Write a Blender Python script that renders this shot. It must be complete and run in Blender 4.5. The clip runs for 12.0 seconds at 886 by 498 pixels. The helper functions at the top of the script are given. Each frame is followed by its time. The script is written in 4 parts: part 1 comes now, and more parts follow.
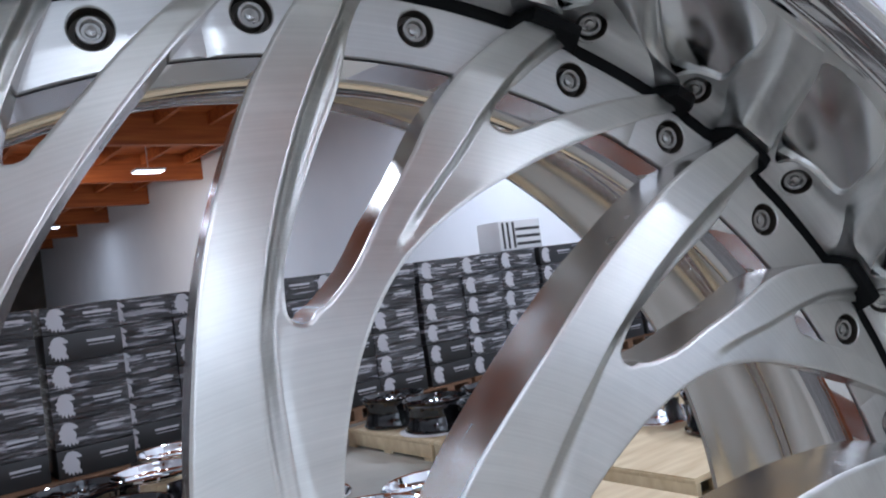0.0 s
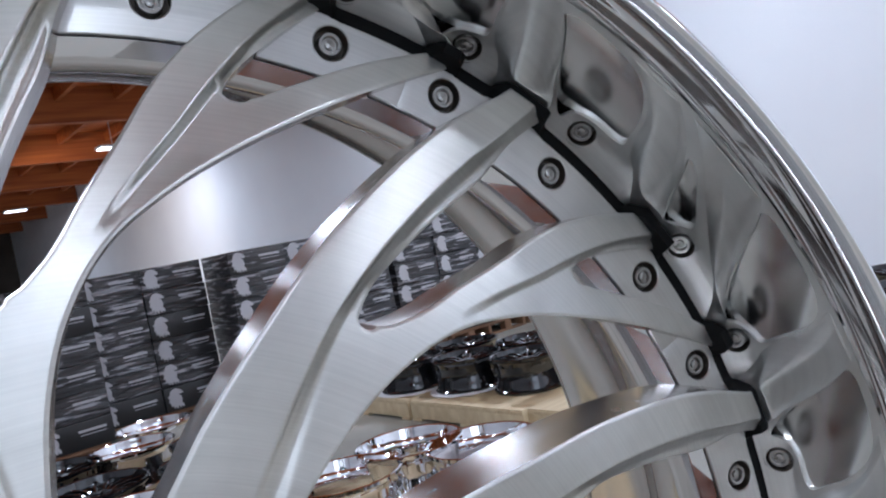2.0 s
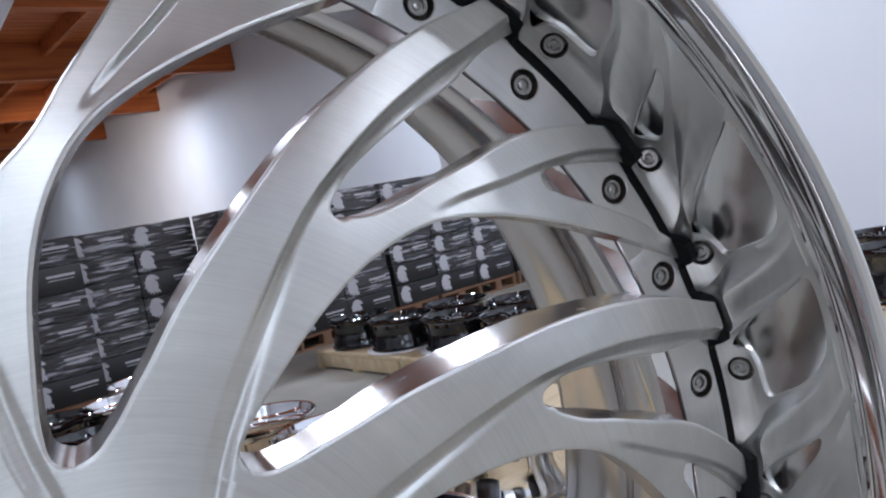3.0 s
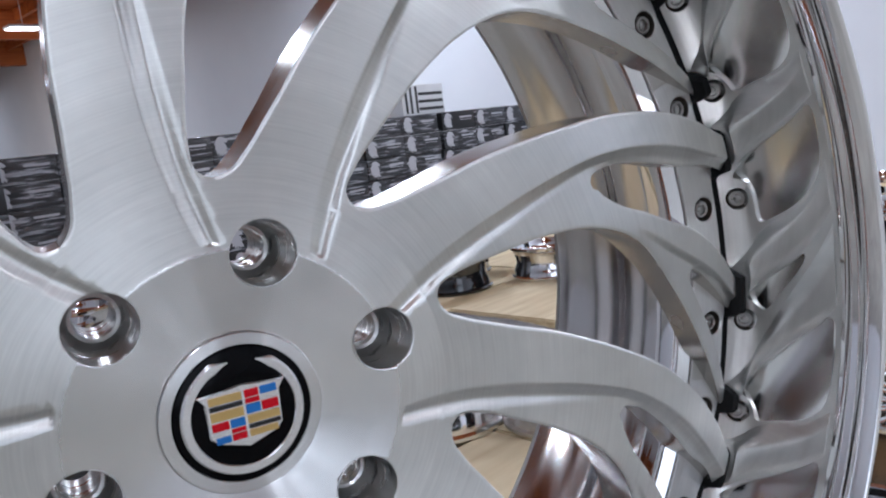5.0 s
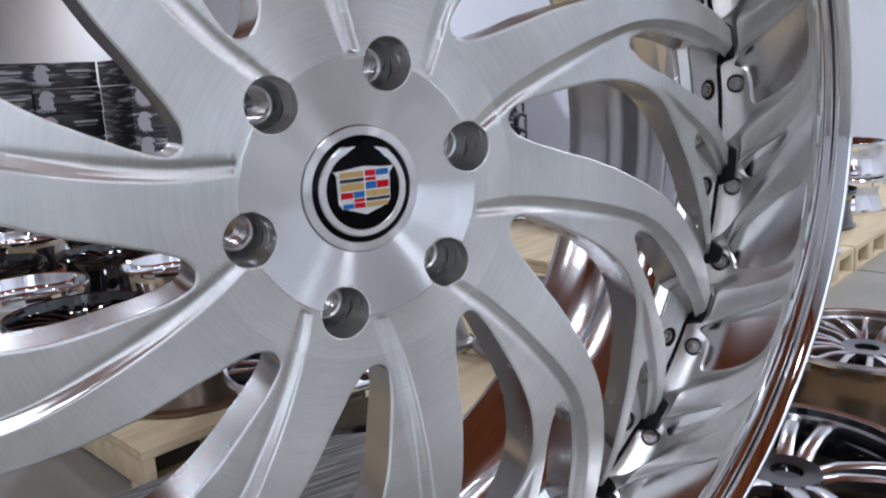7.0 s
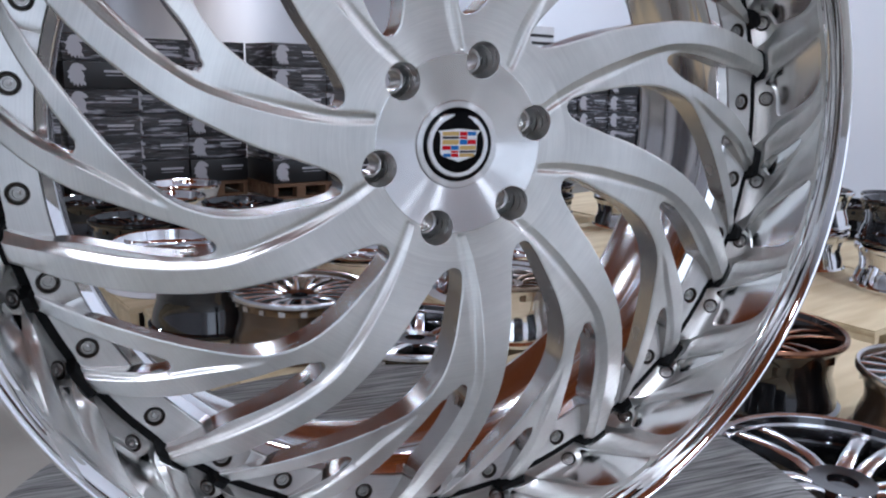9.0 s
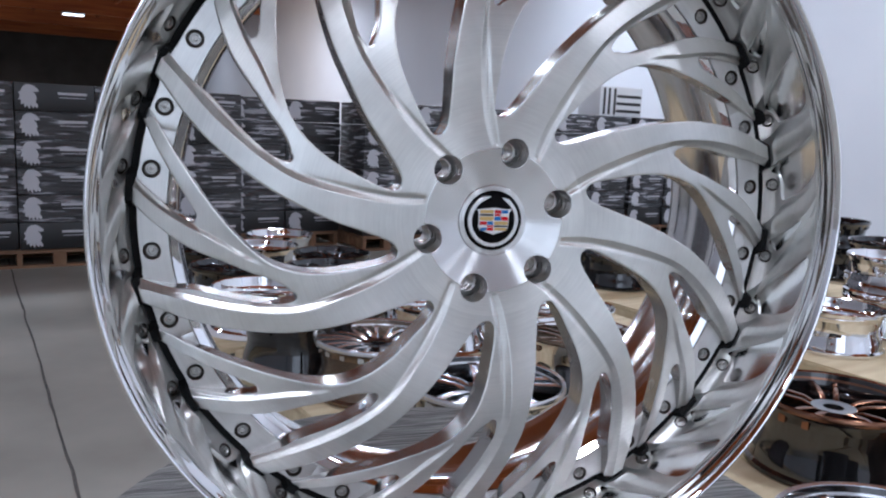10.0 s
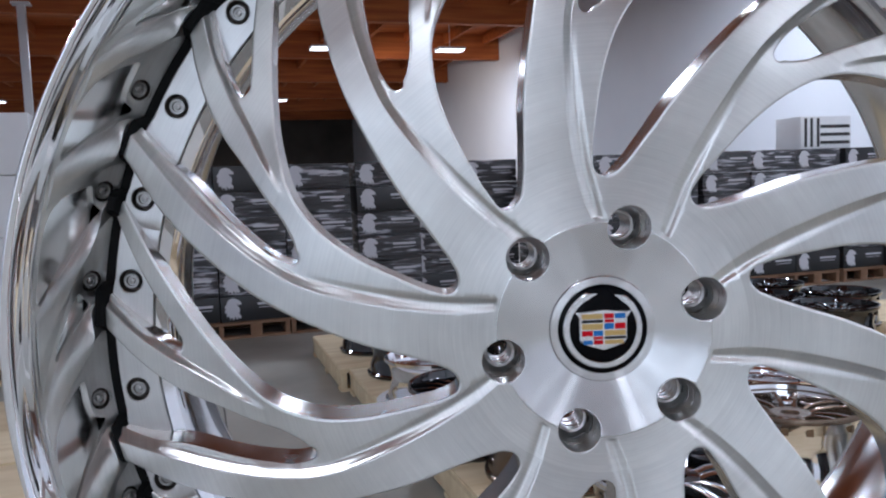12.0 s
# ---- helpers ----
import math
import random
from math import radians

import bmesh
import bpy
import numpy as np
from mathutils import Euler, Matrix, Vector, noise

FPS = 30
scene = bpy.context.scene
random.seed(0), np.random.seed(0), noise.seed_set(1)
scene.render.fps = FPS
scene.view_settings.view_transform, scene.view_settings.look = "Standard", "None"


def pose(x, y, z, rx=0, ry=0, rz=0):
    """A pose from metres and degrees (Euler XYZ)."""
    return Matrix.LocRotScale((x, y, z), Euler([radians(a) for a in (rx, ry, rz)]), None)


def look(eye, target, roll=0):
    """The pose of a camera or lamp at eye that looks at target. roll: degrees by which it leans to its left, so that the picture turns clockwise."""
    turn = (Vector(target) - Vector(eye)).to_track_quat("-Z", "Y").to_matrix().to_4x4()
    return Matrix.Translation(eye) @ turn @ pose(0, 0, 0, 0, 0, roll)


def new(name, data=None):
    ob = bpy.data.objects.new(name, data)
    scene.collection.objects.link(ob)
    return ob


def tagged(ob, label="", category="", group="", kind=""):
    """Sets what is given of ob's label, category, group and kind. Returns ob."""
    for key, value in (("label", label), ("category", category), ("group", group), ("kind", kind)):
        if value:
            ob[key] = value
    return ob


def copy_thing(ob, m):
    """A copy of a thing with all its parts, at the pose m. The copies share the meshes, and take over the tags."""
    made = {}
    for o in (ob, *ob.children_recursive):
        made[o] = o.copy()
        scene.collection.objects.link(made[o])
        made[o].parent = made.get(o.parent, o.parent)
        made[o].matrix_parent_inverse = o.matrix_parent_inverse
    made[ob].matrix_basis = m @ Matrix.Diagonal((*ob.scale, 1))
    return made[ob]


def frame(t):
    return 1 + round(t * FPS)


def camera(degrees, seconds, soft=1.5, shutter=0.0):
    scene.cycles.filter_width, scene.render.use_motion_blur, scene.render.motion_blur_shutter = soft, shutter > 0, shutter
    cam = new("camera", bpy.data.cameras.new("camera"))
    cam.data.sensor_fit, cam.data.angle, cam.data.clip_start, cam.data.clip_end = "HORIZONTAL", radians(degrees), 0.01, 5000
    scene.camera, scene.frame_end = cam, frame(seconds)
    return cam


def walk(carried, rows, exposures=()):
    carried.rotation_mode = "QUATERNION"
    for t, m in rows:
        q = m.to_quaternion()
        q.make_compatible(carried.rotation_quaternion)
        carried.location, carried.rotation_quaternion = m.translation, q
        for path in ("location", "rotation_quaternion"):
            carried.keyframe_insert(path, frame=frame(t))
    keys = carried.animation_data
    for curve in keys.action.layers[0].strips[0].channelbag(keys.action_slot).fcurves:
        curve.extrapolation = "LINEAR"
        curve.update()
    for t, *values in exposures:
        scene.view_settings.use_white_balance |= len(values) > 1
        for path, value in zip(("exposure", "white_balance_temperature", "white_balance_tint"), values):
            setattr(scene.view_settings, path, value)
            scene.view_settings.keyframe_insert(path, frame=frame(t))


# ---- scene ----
import mathutils
import mathutils.geometry

cam = camera(59.0, 12.0, soft=2.1)
PATH = [
    (0, (-0.0606, -0.3054, 1.4180), (0.3180, 0.6198, 1.4422), -7.58),
    (0.5, (-0.0237, -0.3161, 1.4183), (0.3406, 0.6151, 1.4297), -8.60),
    (1, (-0.0017, -0.3247, 1.4141), (0.3706, 0.6034, 1.4209), -9.57),
    (1.5, (0.0158, -0.3346, 1.4110), (0.4009, 0.5883, 1.4051), -10.35),
    (2, (0.0269, -0.3414, 1.4061), (0.4225, 0.5765, 1.3744), -10.94),
    (2.5, (0.0317, -0.3468, 1.3922), (0.4270, 0.5701, 1.3384), -11.08),
    (3, (0.0250, -0.3560, 1.3770), (0.4205, 0.5590, 1.2970), -10.40),
    (3.5, (0.0100, -0.3580, 1.3530), (0.4130, 0.5505, 1.2420), -9.50),
    (5.3, (-0.0860, -0.3782, 1.3007), (0.3866, 0.4890, 1.1438), -6.61),
    (5.5, (-0.0963, -0.3841, 1.2945), (0.3804, 0.4796, 1.1310), -6.31),
    (6, (-0.1234, -0.4001, 1.2855), (0.3660, 0.4538, 1.1080), -5.27),
    (6.5, (-0.1604, -0.4216, 1.2707), (0.3384, 0.4237, 1.0792), -3.84),
    (7, (-0.1814, -0.4372, 1.2615), (0.3095, 0.4057, 1.0412), -3.01),
    (7.5, (-0.2050, -0.4563, 1.2516), (0.2792, 0.3864, 1.0163), -1.97),
    (7.7, (-0.2225, -0.4720, 1.2431), (0.2599, 0.3721, 1.0089), -1.02),
    (9.3, (-0.2576, -0.6749, 1.2605), (0.0800, 0.2447, 1.0596), 1.85),
    (9.5, (-0.2634, -0.7050, 1.2663), (0.0570, 0.2248, 1.0854), 1.92),
    (9.9, (-0.2575, -0.7630, 1.2864), (0.0183, 0.1852, 1.1287), 2.28),
    (10, (-0.2556, -0.7775, 1.2889), (0.0093, 0.1747, 1.1369), 2.36),
    (10.5, (-0.2339, -0.7999, 1.2847), (-0.0211, 0.1698, 1.1647), 2.28),
    (11, (-0.2007, -0.7576, 1.2864), (-0.0475, 0.2240, 1.1720), 1.76),
    (11.5, (-0.1663, -0.6552, 1.2867), (-0.0751, 0.3353, 1.1844), -0.07),
    (12, (-0.1178, -0.5543, 1.3012), (-0.0923, 0.4419, 1.2174), -2.23),
]
walk(cam, [(t, look(eye, target, roll)) for t, eye, target, roll in PATH], [(0.0, 0.17, 5560, 12), (3.5, 0.05, 5700, 12.5), (5.5, -0.06, 5750, 13), (7.5, -0.13, 5750, 13), (9.5, -0.10, 5600, 13), (10.5, -0.03, 5600, 13), (12.0, -0.07, 5600, 13)])

# ---- world and light ----
HUB_Z = 1.2            # height of the wheel's axis over the floor
TURN = 16.0            # the hall's turn against the wheel, degrees
world = bpy.data.worlds.new("world")
scene.world = world
world.use_nodes = True
world.node_tree.nodes["Background"].inputs[0].default_value = (0.75, 0.85, 1.0, 1)
world.node_tree.nodes["Background"].inputs[1].default_value = 0.04


def hall(u, v, z=0.0):
    """A place in the hall: u along the carton row, v away from the camera."""
    c, s = math.cos(radians(TURN)), math.sin(radians(TURN))
    return Vector((c * u - s * v, s * u + c * v, z))


def area_lamp(name, place, target, sx, sy, watts, colour):
    data = bpy.data.lights.new(name, "AREA")
    data.shape, data.size, data.size_y, data.energy, data.color = "RECTANGLE", sx, sy, watts, colour
    ob = new(name, data)
    ob.matrix_world = look(place, target)
    return ob


CEIL_Z = 5.7
LAMP_ROWS = [(u, v) for u in (-7.0, -2.0, 3.2, 6.6) for v in (-7.0, -1.0, 9.0, 20.0, 32.0)] + [(6.6, 4.0)]
WALL_FILL = {-7.0: 115, -1.0: 115, 4.0: 75, 9.0: 135, 20.0: 100, 32.0: 30}     # watts of the invented row (u 6.6) that brightens the white wall
for u, v in LAMP_ROWS:
    place = hall(u, v, CEIL_Z - 0.86)
    area_lamp("ceiling_lamp_light", place, place - Vector((0, 0, 1)), 0.7, 0.4, WALL_FILL[v] if u > 6 else 90, (0.96, 0.98, 1.0))
# added fill from behind the camera, as if from an unseen loading door
area_lamp("rear_fill", hall(-4.5, -9.3, 2.3), hall(0, 0, 1.3), 5.0, 4.2, 70, (0.86, 0.93, 1.0))
# added spot without a fixture, makes the warm glow on the white wall
spot = bpy.data.lights.new("wall_washer_light", "SPOT")
spot.energy, spot.spot_size, spot.spot_blend, spot.color = 640, radians(88), 1.0, (1.0, 0.80, 0.63)
ob = new("wall_washer_light", spot)
ob.matrix_world = look(hall(3.0, 20.0, 4.7), hall(8.8, 23.0, 1.8))


# ---- materials ----
def material(name, colour, rough=0.5, metal=0.0, **extra):
    m = bpy.data.materials.new(name)
    m.use_nodes = True
    p = m.node_tree.nodes["Principled BSDF"]
    p.inputs["Base Color"].default_value = (*colour, 1)
    p.inputs["Roughness"].default_value = rough
    p.inputs["Metallic"].default_value = metal
    for key, value in extra.items():
        p.inputs[key.replace("_", " ")].default_value = value
    return m


def link(m, a, out, b, inp):
    m.node_tree.links.new(a.outputs[out], b.inputs[inp])


def node(m, kind, **sets):
    n = m.node_tree.nodes.new(kind)
    for key, value in sets.items():
        n.inputs[key.replace("_", " ")].default_value = value
    return n


def mapped(m, scale, coords="Object"):
    tex = m.node_tree.nodes.new("ShaderNodeTexCoord")
    mp = m.node_tree.nodes.new("ShaderNodeMapping")
    mp.inputs["Scale"].default_value = scale
    link(m, tex, coords, mp, "Vector")
    return mp


def vary(m, scale, low, high, detail=4.0, coords="Object", to="Base Color", noise_scale=1.0):
    """Noise between two colours, or two values, into an input of the surface."""
    p = m.node_tree.nodes["Principled BSDF"]
    mp = mapped(m, scale, coords)
    nz = node(m, "ShaderNodeTexNoise", Scale=noise_scale, Detail=detail)
    link(m, mp, "Vector", nz, "Vector")
    if to == "Base Color":
        ramp = m.node_tree.nodes.new("ShaderNodeValToRGB")
        ramp.color_ramp.elements[0].position, ramp.color_ramp.elements[1].position = 0.3, 0.7
        ramp.color_ramp.elements[0].color, ramp.color_ramp.elements[1].color = (*low, 1), (*high, 1)
        link(m, nz, "Fac", ramp, "Fac")
        link(m, ramp, "Color", p, to)
    else:
        rng = node(m, "ShaderNodeMapRange", From_Min=0.3, From_Max=0.7, To_Min=low, To_Max=high)
        link(m, nz, "Fac", rng, "Value")
        link(m, rng, "Result", p, to)
    return nz


def bump(m, scale, strength, distance=0.001, detail=3.0, coords="Object"):
    p = m.node_tree.nodes["Principled BSDF"]
    mp = mapped(m, scale, coords)
    nz = node(m, "ShaderNodeTexNoise", Scale=1.0, Detail=detail)
    link(m, mp, "Vector", nz, "Vector")
    b = node(m, "ShaderNodeBump", Strength=strength, Distance=distance)
    link(m, nz, "Fac", b, "Height")
    link(m, b, "Normal", p, "Normal")


def brushed(name, colour, rough, turned=False, grain=0.03, aniso=0.8):
    """Machined aluminium; turned: lathe rings round the wheel's axis, else fine brush lines across the spokes."""
    m = material(name, colour, rough, 1.0)
    p = m.node_tree.nodes["Principled BSDF"]
    tex = m.node_tree.nodes.new("ShaderNodeTexCoord")
    split = m.node_tree.nodes.new("ShaderNodeSeparateXYZ")
    link(m, tex, "Object", split, "Vector")
    flat = m.node_tree.nodes.new("ShaderNodeCombineXYZ")
    link(m, split, "X", flat, "X")
    link(m, split, "Z", flat, "Y")
    length = m.node_tree.nodes.new("ShaderNodeVectorMath")
    length.operation = "LENGTH"
    link(m, flat, "Vector", length, 0)
    lines = m.node_tree.nodes.new("ShaderNodeCombineXYZ")
    link(m, length, "Value", lines, "X")
    turn = m.node_tree.nodes.new("ShaderNodeMath")
    turn.operation = "ARCTAN2"
    link(m, split, "X", turn, 0)
    link(m, split, "Z", turn, 1)
    link(m, turn, "Value", lines, "Y")
    mp = m.node_tree.nodes.new("ShaderNodeMapping")
    mp.inputs["Scale"].default_value = (3000, 2.5, 1) if turned else (2200, 2.5, 1)
    link(m, lines, "Vector", mp, "Vector")
    nz = node(m, "ShaderNodeTexNoise", Scale=1.0, Detail=3.0)
    link(m, mp, "Vector", nz, "Vector")
    rng = node(m, "ShaderNodeMapRange", From_Min=0.3, From_Max=0.7, To_Min=rough - (0.001 if turned else 0.02), To_Max=rough + (0.001 if turned else 0.03))
    link(m, nz, "Fac", rng, "Value")
    mp3 = m.node_tree.nodes.new("ShaderNodeMapping")
    mp3.inputs["Scale"].default_value = (420, 1.6, 1) if turned else (800, 2.2, 1)
    link(m, lines, "Vector", mp3, "Vector")
    nz3 = node(m, "ShaderNodeTexNoise", Scale=1.0, Detail=4.0)
    link(m, mp3, "Vector", nz3, "Vector")
    band = node(m, "ShaderNodeMapRange", From_Min=0.3, From_Max=0.7, To_Min=-0.003 if turned else -0.05, To_Max=0.003 if turned else 0.05)
    link(m, nz3, "Fac", band, "Value")
    both = m.node_tree.nodes.new("ShaderNodeMath")
    link(m, rng, "Result", both, 0)
    link(m, band, "Result", both, 1)
    link(m, both, "Value", p, "Roughness")
    b = node(m, "ShaderNodeBump", Strength=0.0 if turned else grain, Distance=0.0002)
    link(m, nz, "Fac", b, "Height")
    link(m, b, "Normal", p, "Normal")
    tan = m.node_tree.nodes.new("ShaderNodeCombineXYZ")   # across the brush lines, away from the axis
    link(m, split, "X", tan, "X")
    neg = m.node_tree.nodes.new("ShaderNodeMath")
    neg.operation = "MULTIPLY"
    neg.inputs[1].default_value = 1.0
    link(m, split, "Z", neg, 0)
    link(m, neg, "Value", tan, "Z")
    norm = m.node_tree.nodes.new("ShaderNodeVectorMath")
    norm.operation = "NORMALIZE"
    link(m, tan, "Vector", norm, 0)
    placed = m.node_tree.nodes.new("ShaderNodeVectorTransform")
    placed.vector_type, placed.convert_from, placed.convert_to = "VECTOR", "OBJECT", "WORLD"
    link(m, norm, "Vector", placed, "Vector")
    link(m, placed, "Vector", p, "Tangent")
    p.inputs["Anisotropic"].default_value = 1.0 if turned else aniso
    # broad faint hand-finish clouds
    mp2 = mapped(m, (16, 16, 16))
    nz2 = node(m, "ShaderNodeTexNoise", Scale=1.0, Detail=5.0)
    link(m, mp2, "Vector", nz2, "Vector")
    ramp = m.node_tree.nodes.new("ShaderNodeValToRGB")
    ramp.color_ramp.elements[0].position, ramp.color_ramp.elements[1].position = 0.34, 0.64
    ramp.color_ramp.elements[0].color = (*[c * 0.80 for c in colour], 1)
    ramp.color_ramp.elements[1].color = (*[min(1, c * 1.08) for c in colour], 1)
    streak = m.node_tree.nodes.new("ShaderNodeMix")
    streak.inputs["Factor"].default_value = 0.12 if turned else 0.28
    link(m, nz2, "Fac", streak, "A")
    link(m, nz3, "Fac", streak, "B")
    link(m, streak, "Result", ramp, "Fac")
    link(m, ramp, "Color", p, "Base Color")
    return m


ALU = brushed("brushed_aluminium", (0.775, 0.775, 0.745), 0.35, grain=0.2)
ALU_WALL = material("milled_side_wall", (0.56, 0.54, 0.52), 0.2, 1.0)
vary(ALU_WALL, (40, 40, 40), 0.15, 0.28, to="Roughness")
bump(ALU_WALL, (500, 60, 500), 0.05, 0.0004)
ALU_TURNED = brushed("turned_aluminium", (0.82, 0.82, 0.81), 0.25, turned=True)
ALU_SATIN = brushed("satin_aluminium", (0.70, 0.695, 0.675), 0.34)
ALU_LIP = brushed("brushed_lip_aluminium", (0.82, 0.82, 0.795), 0.36, grain=0.0, aniso=0.0)
CHROME = material("polished_chrome", (0.88, 0.88, 0.89), 0.05, 1.0)
bump(CHROME, (30, 30, 30), 0.03, 0.001)
LIP_POLISH = material("polished_lip_wall", (0.82, 0.82, 0.81), 0.16, 1.0)
vary(LIP_POLISH, (9, 90, 9), 0.12, 0.20, to="Roughness")
BARREL = material("polished_barrel", (0.78, 0.77, 0.76), 0.13, 1.0)
vary(BARREL, (9, 60, 9), 0.08, 0.2, to="Roughness")
BORE = material("machined_bore", (0.64, 0.64, 0.63), 0.3, 1.0)
vary(BORE, (60, 300, 60), 0.24, 0.36, to="Roughness")
BLACK_SEAL = material("black_seal", (0.004, 0.004, 0.004), 0.75, 0.0, Specular_IOR_Level=0.2)
DARK_BORE = material("dark_bore", (0.10, 0.085, 0.07), 0.5, 0.5)
STEEL = material("bolt_steel", (0.42, 0.41, 0.39), 0.33, 1.0)
vary(STEEL, (500, 500, 500), 0.25, 0.45, to="Roughness")
CAP_BLACK = material("gloss_black_enamel", (0.002, 0.002, 0.0025), 0.05, 0.0, Specular_IOR_Level=0.08)
CAP_SILVER = material("bright_silver", (0.95, 0.95, 0.95), 0.22, 1.0)
ENAMEL_RED = material("red_enamel", (0.50, 0.006, 0.014), 0.25, Specular_IOR_Level=0.15)
ENAMEL_BLUE = material("blue_enamel", (0.03, 0.15, 0.42), 0.25, Specular_IOR_Level=0.15)
ENAMEL_GOLD = material("gold_enamel", (0.62, 0.43, 0.16), 0.3, 0.7)
ENAMEL_BLACK = material("black_enamel", (0.01, 0.01, 0.01), 0.2)

CONCRETE = material("sealed_concrete", (0.30, 0.30, 0.28), 0.42)
vary(CONCRETE, (0.9, 0.9, 0.9), (0.22, 0.215, 0.185), (0.44, 0.43, 0.38), 12.0)
bump(CONCRETE, (40, 40, 40), 0.08, 0.002, 6.0)
JOINT = material("floor_joint_filler", (0.07, 0.065, 0.06), 0.8)
vary(JOINT, (25, 25, 25), (0.04, 0.04, 0.04), (0.12, 0.11, 0.10))
WHITE_WALL = material("white_painted_wall", (0.80, 0.81, 0.83), 0.6)
vary(WHITE_WALL, (0.7, 0.7, 0.7), (0.80, 0.83, 0.89), (0.85, 0.88, 0.93))
bump(WHITE_WALL, (60, 60, 60), 0.05, 0.002)
BROWN_WALL = material("bare_concrete_wall", (0.20, 0.17, 0.14), 0.8)
vary(BROWN_WALL, (0.6, 0.6, 0.6), (0.06, 0.05, 0.042), (0.13, 0.11, 0.09), 8.0)
WOOD_CEIL = material("orange_timber_deck", (0.42, 0.13, 0.03), 0.6)
vary(WOOD_CEIL, (0.6, 7.0, 3.0), (0.28, 0.055, 0.008), (0.55, 0.155, 0.028), 6.0)
WOOD_BEAM = material("orange_glulam_beam", (0.40, 0.12, 0.03), 0.6)
vary(WOOD_BEAM, (0.5, 9.0, 9.0), (0.28, 0.060, 0.010), (0.52, 0.15, 0.029), 6.0)
PLY = material("pale_pallet_pine", (0.68, 0.57, 0.37), 0.7)
vary(PLY, (2.0, 14.0, 8.0), (0.60, 0.48, 0.29), (0.76, 0.65, 0.44), 7.0)
bump(PLY, (6, 90, 60), 0.15, 0.002)
# darker brown copy of the pallet pine, the shade below the cartons in its colour
SHADED_PINE = material("shaded_brown_pallet_pine", (0.20, 0.11, 0.06), 0.8)
vary(SHADED_PINE, (2.0, 14.0, 8.0), (0.13, 0.065, 0.035), (0.27, 0.16, 0.09), 7.0)
CARTON = material("charcoal_carton", (0.045, 0.045, 0.05), 0.35, 0.0, Coat_Weight=0.6, Coat_Roughness=0.10)
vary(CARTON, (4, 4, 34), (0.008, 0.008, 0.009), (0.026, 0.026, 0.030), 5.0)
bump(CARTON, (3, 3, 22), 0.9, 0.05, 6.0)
film_glare = [n for n in CARTON.node_tree.nodes if n.type == "VALTORGB"][0].color_ramp      # lamp glare on the film's milky folds, painted as pale streaks
film_glare.elements[1].position = 0.55
film_glare.elements.new(0.65).color = (0.42, 0.42, 0.46, 1)
own = CARTON.node_tree.nodes.new("ShaderNodeObjectInfo")
shift = CARTON.node_tree.nodes.new("ShaderNodeMath")
shift.operation = "MULTIPLY"
shift.inputs[1].default_value = 53.0
link(CARTON, own, "Random", shift, 0)
for n in [n for n in CARTON.node_tree.nodes if n.type == "MAPPING"]:
    link(CARTON, shift, "Value", n, "Location")
film_bump = [n for n in CARTON.node_tree.nodes if n.type == "BUMP"][0]     # the stretch film's wrinkles
link(CARTON, film_bump, "Normal", CARTON.node_tree.nodes["Principled BSDF"], "Coat Normal")
CARTON_DARK = material("black_carton", (0.015, 0.015, 0.016), 0.4)
PRINT = material("grey_white_print", (0.50, 0.50, 0.53), 0.5)
CARTON_WHITE = material("white_carton", (0.72, 0.73, 0.74), 0.6)
vary(CARTON_WHITE, (2, 2, 2), (0.66, 0.67, 0.68), (0.76, 0.77, 0.78))
PRINT_BLACK = material("black_print", (0.02, 0.02, 0.02), 0.5)
CARPET = material("grey_striped_carpet", (0.20, 0.20, 0.20), 0.95)
vary(CARPET, (14, 300, 14), (0.10, 0.10, 0.10), (0.52, 0.52, 0.50), 6.0)
bump(CARPET, (700, 700, 700), 1.0, 0.004, 2.0)
RUBBER = material("black_rubber_trim", (0.012, 0.012, 0.013), 0.45)
GLOSS_BLACK = material("gloss_black_paint", (0.006, 0.006, 0.007), 0.08, 0.0, Coat_Weight=1.0)
MACHINED = material("machined_silver_face", (0.75, 0.75, 0.76), 0.22, 1.0)
BRONZE = material("bronze_brown_barrel", (0.20, 0.15, 0.11), 0.25, 0.8)
COPPER = material("copper_tinted_edge", (0.26, 0.13, 0.08), 0.2, 1.0)
WHITE_FOAM = material("white_foam_sheet", (0.75, 0.75, 0.76), 0.7)
WHITE_POST = material("white_painted_steel", (0.72, 0.73, 0.75), 0.45)
YELLOW = material("yellow_paint", (0.65, 0.48, 0.04), 0.5)
LAMP_GLASS = bpy.data.materials.new("lamp_diffuser")
LAMP_GLASS.use_nodes = True
LAMP_GLASS.node_tree.nodes["Principled BSDF"].inputs["Emission Color"].default_value = (0.93, 0.97, 1, 1)
LAMP_GLASS.node_tree.nodes["Principled BSDF"].inputs["Emission Strength"].default_value = 4.0
# glow of the panel added outside the assumed opening
REAR_GLOW = bpy.data.materials.new("rear_glow_panel")
REAR_GLOW.use_nodes = True
REAR_GLOW.node_tree.nodes["Principled BSDF"].inputs["Emission Color"].default_value = (0.85, 0.93, 1, 1)
REAR_GLOW.node_tree.nodes["Principled BSDF"].inputs["Emission Strength"].default_value = 0.35


# ---- mesh helpers ----
def finish(bm, sharp=32.0):
    bmesh.ops.recalc_face_normals(bm, faces=bm.faces)
    for f in bm.faces:
        f.smooth = True
    for e in bm.edges:
        if len(e.link_faces) == 2 and e.calc_face_angle(0) > radians(sharp):
            e.smooth = False
    return bm


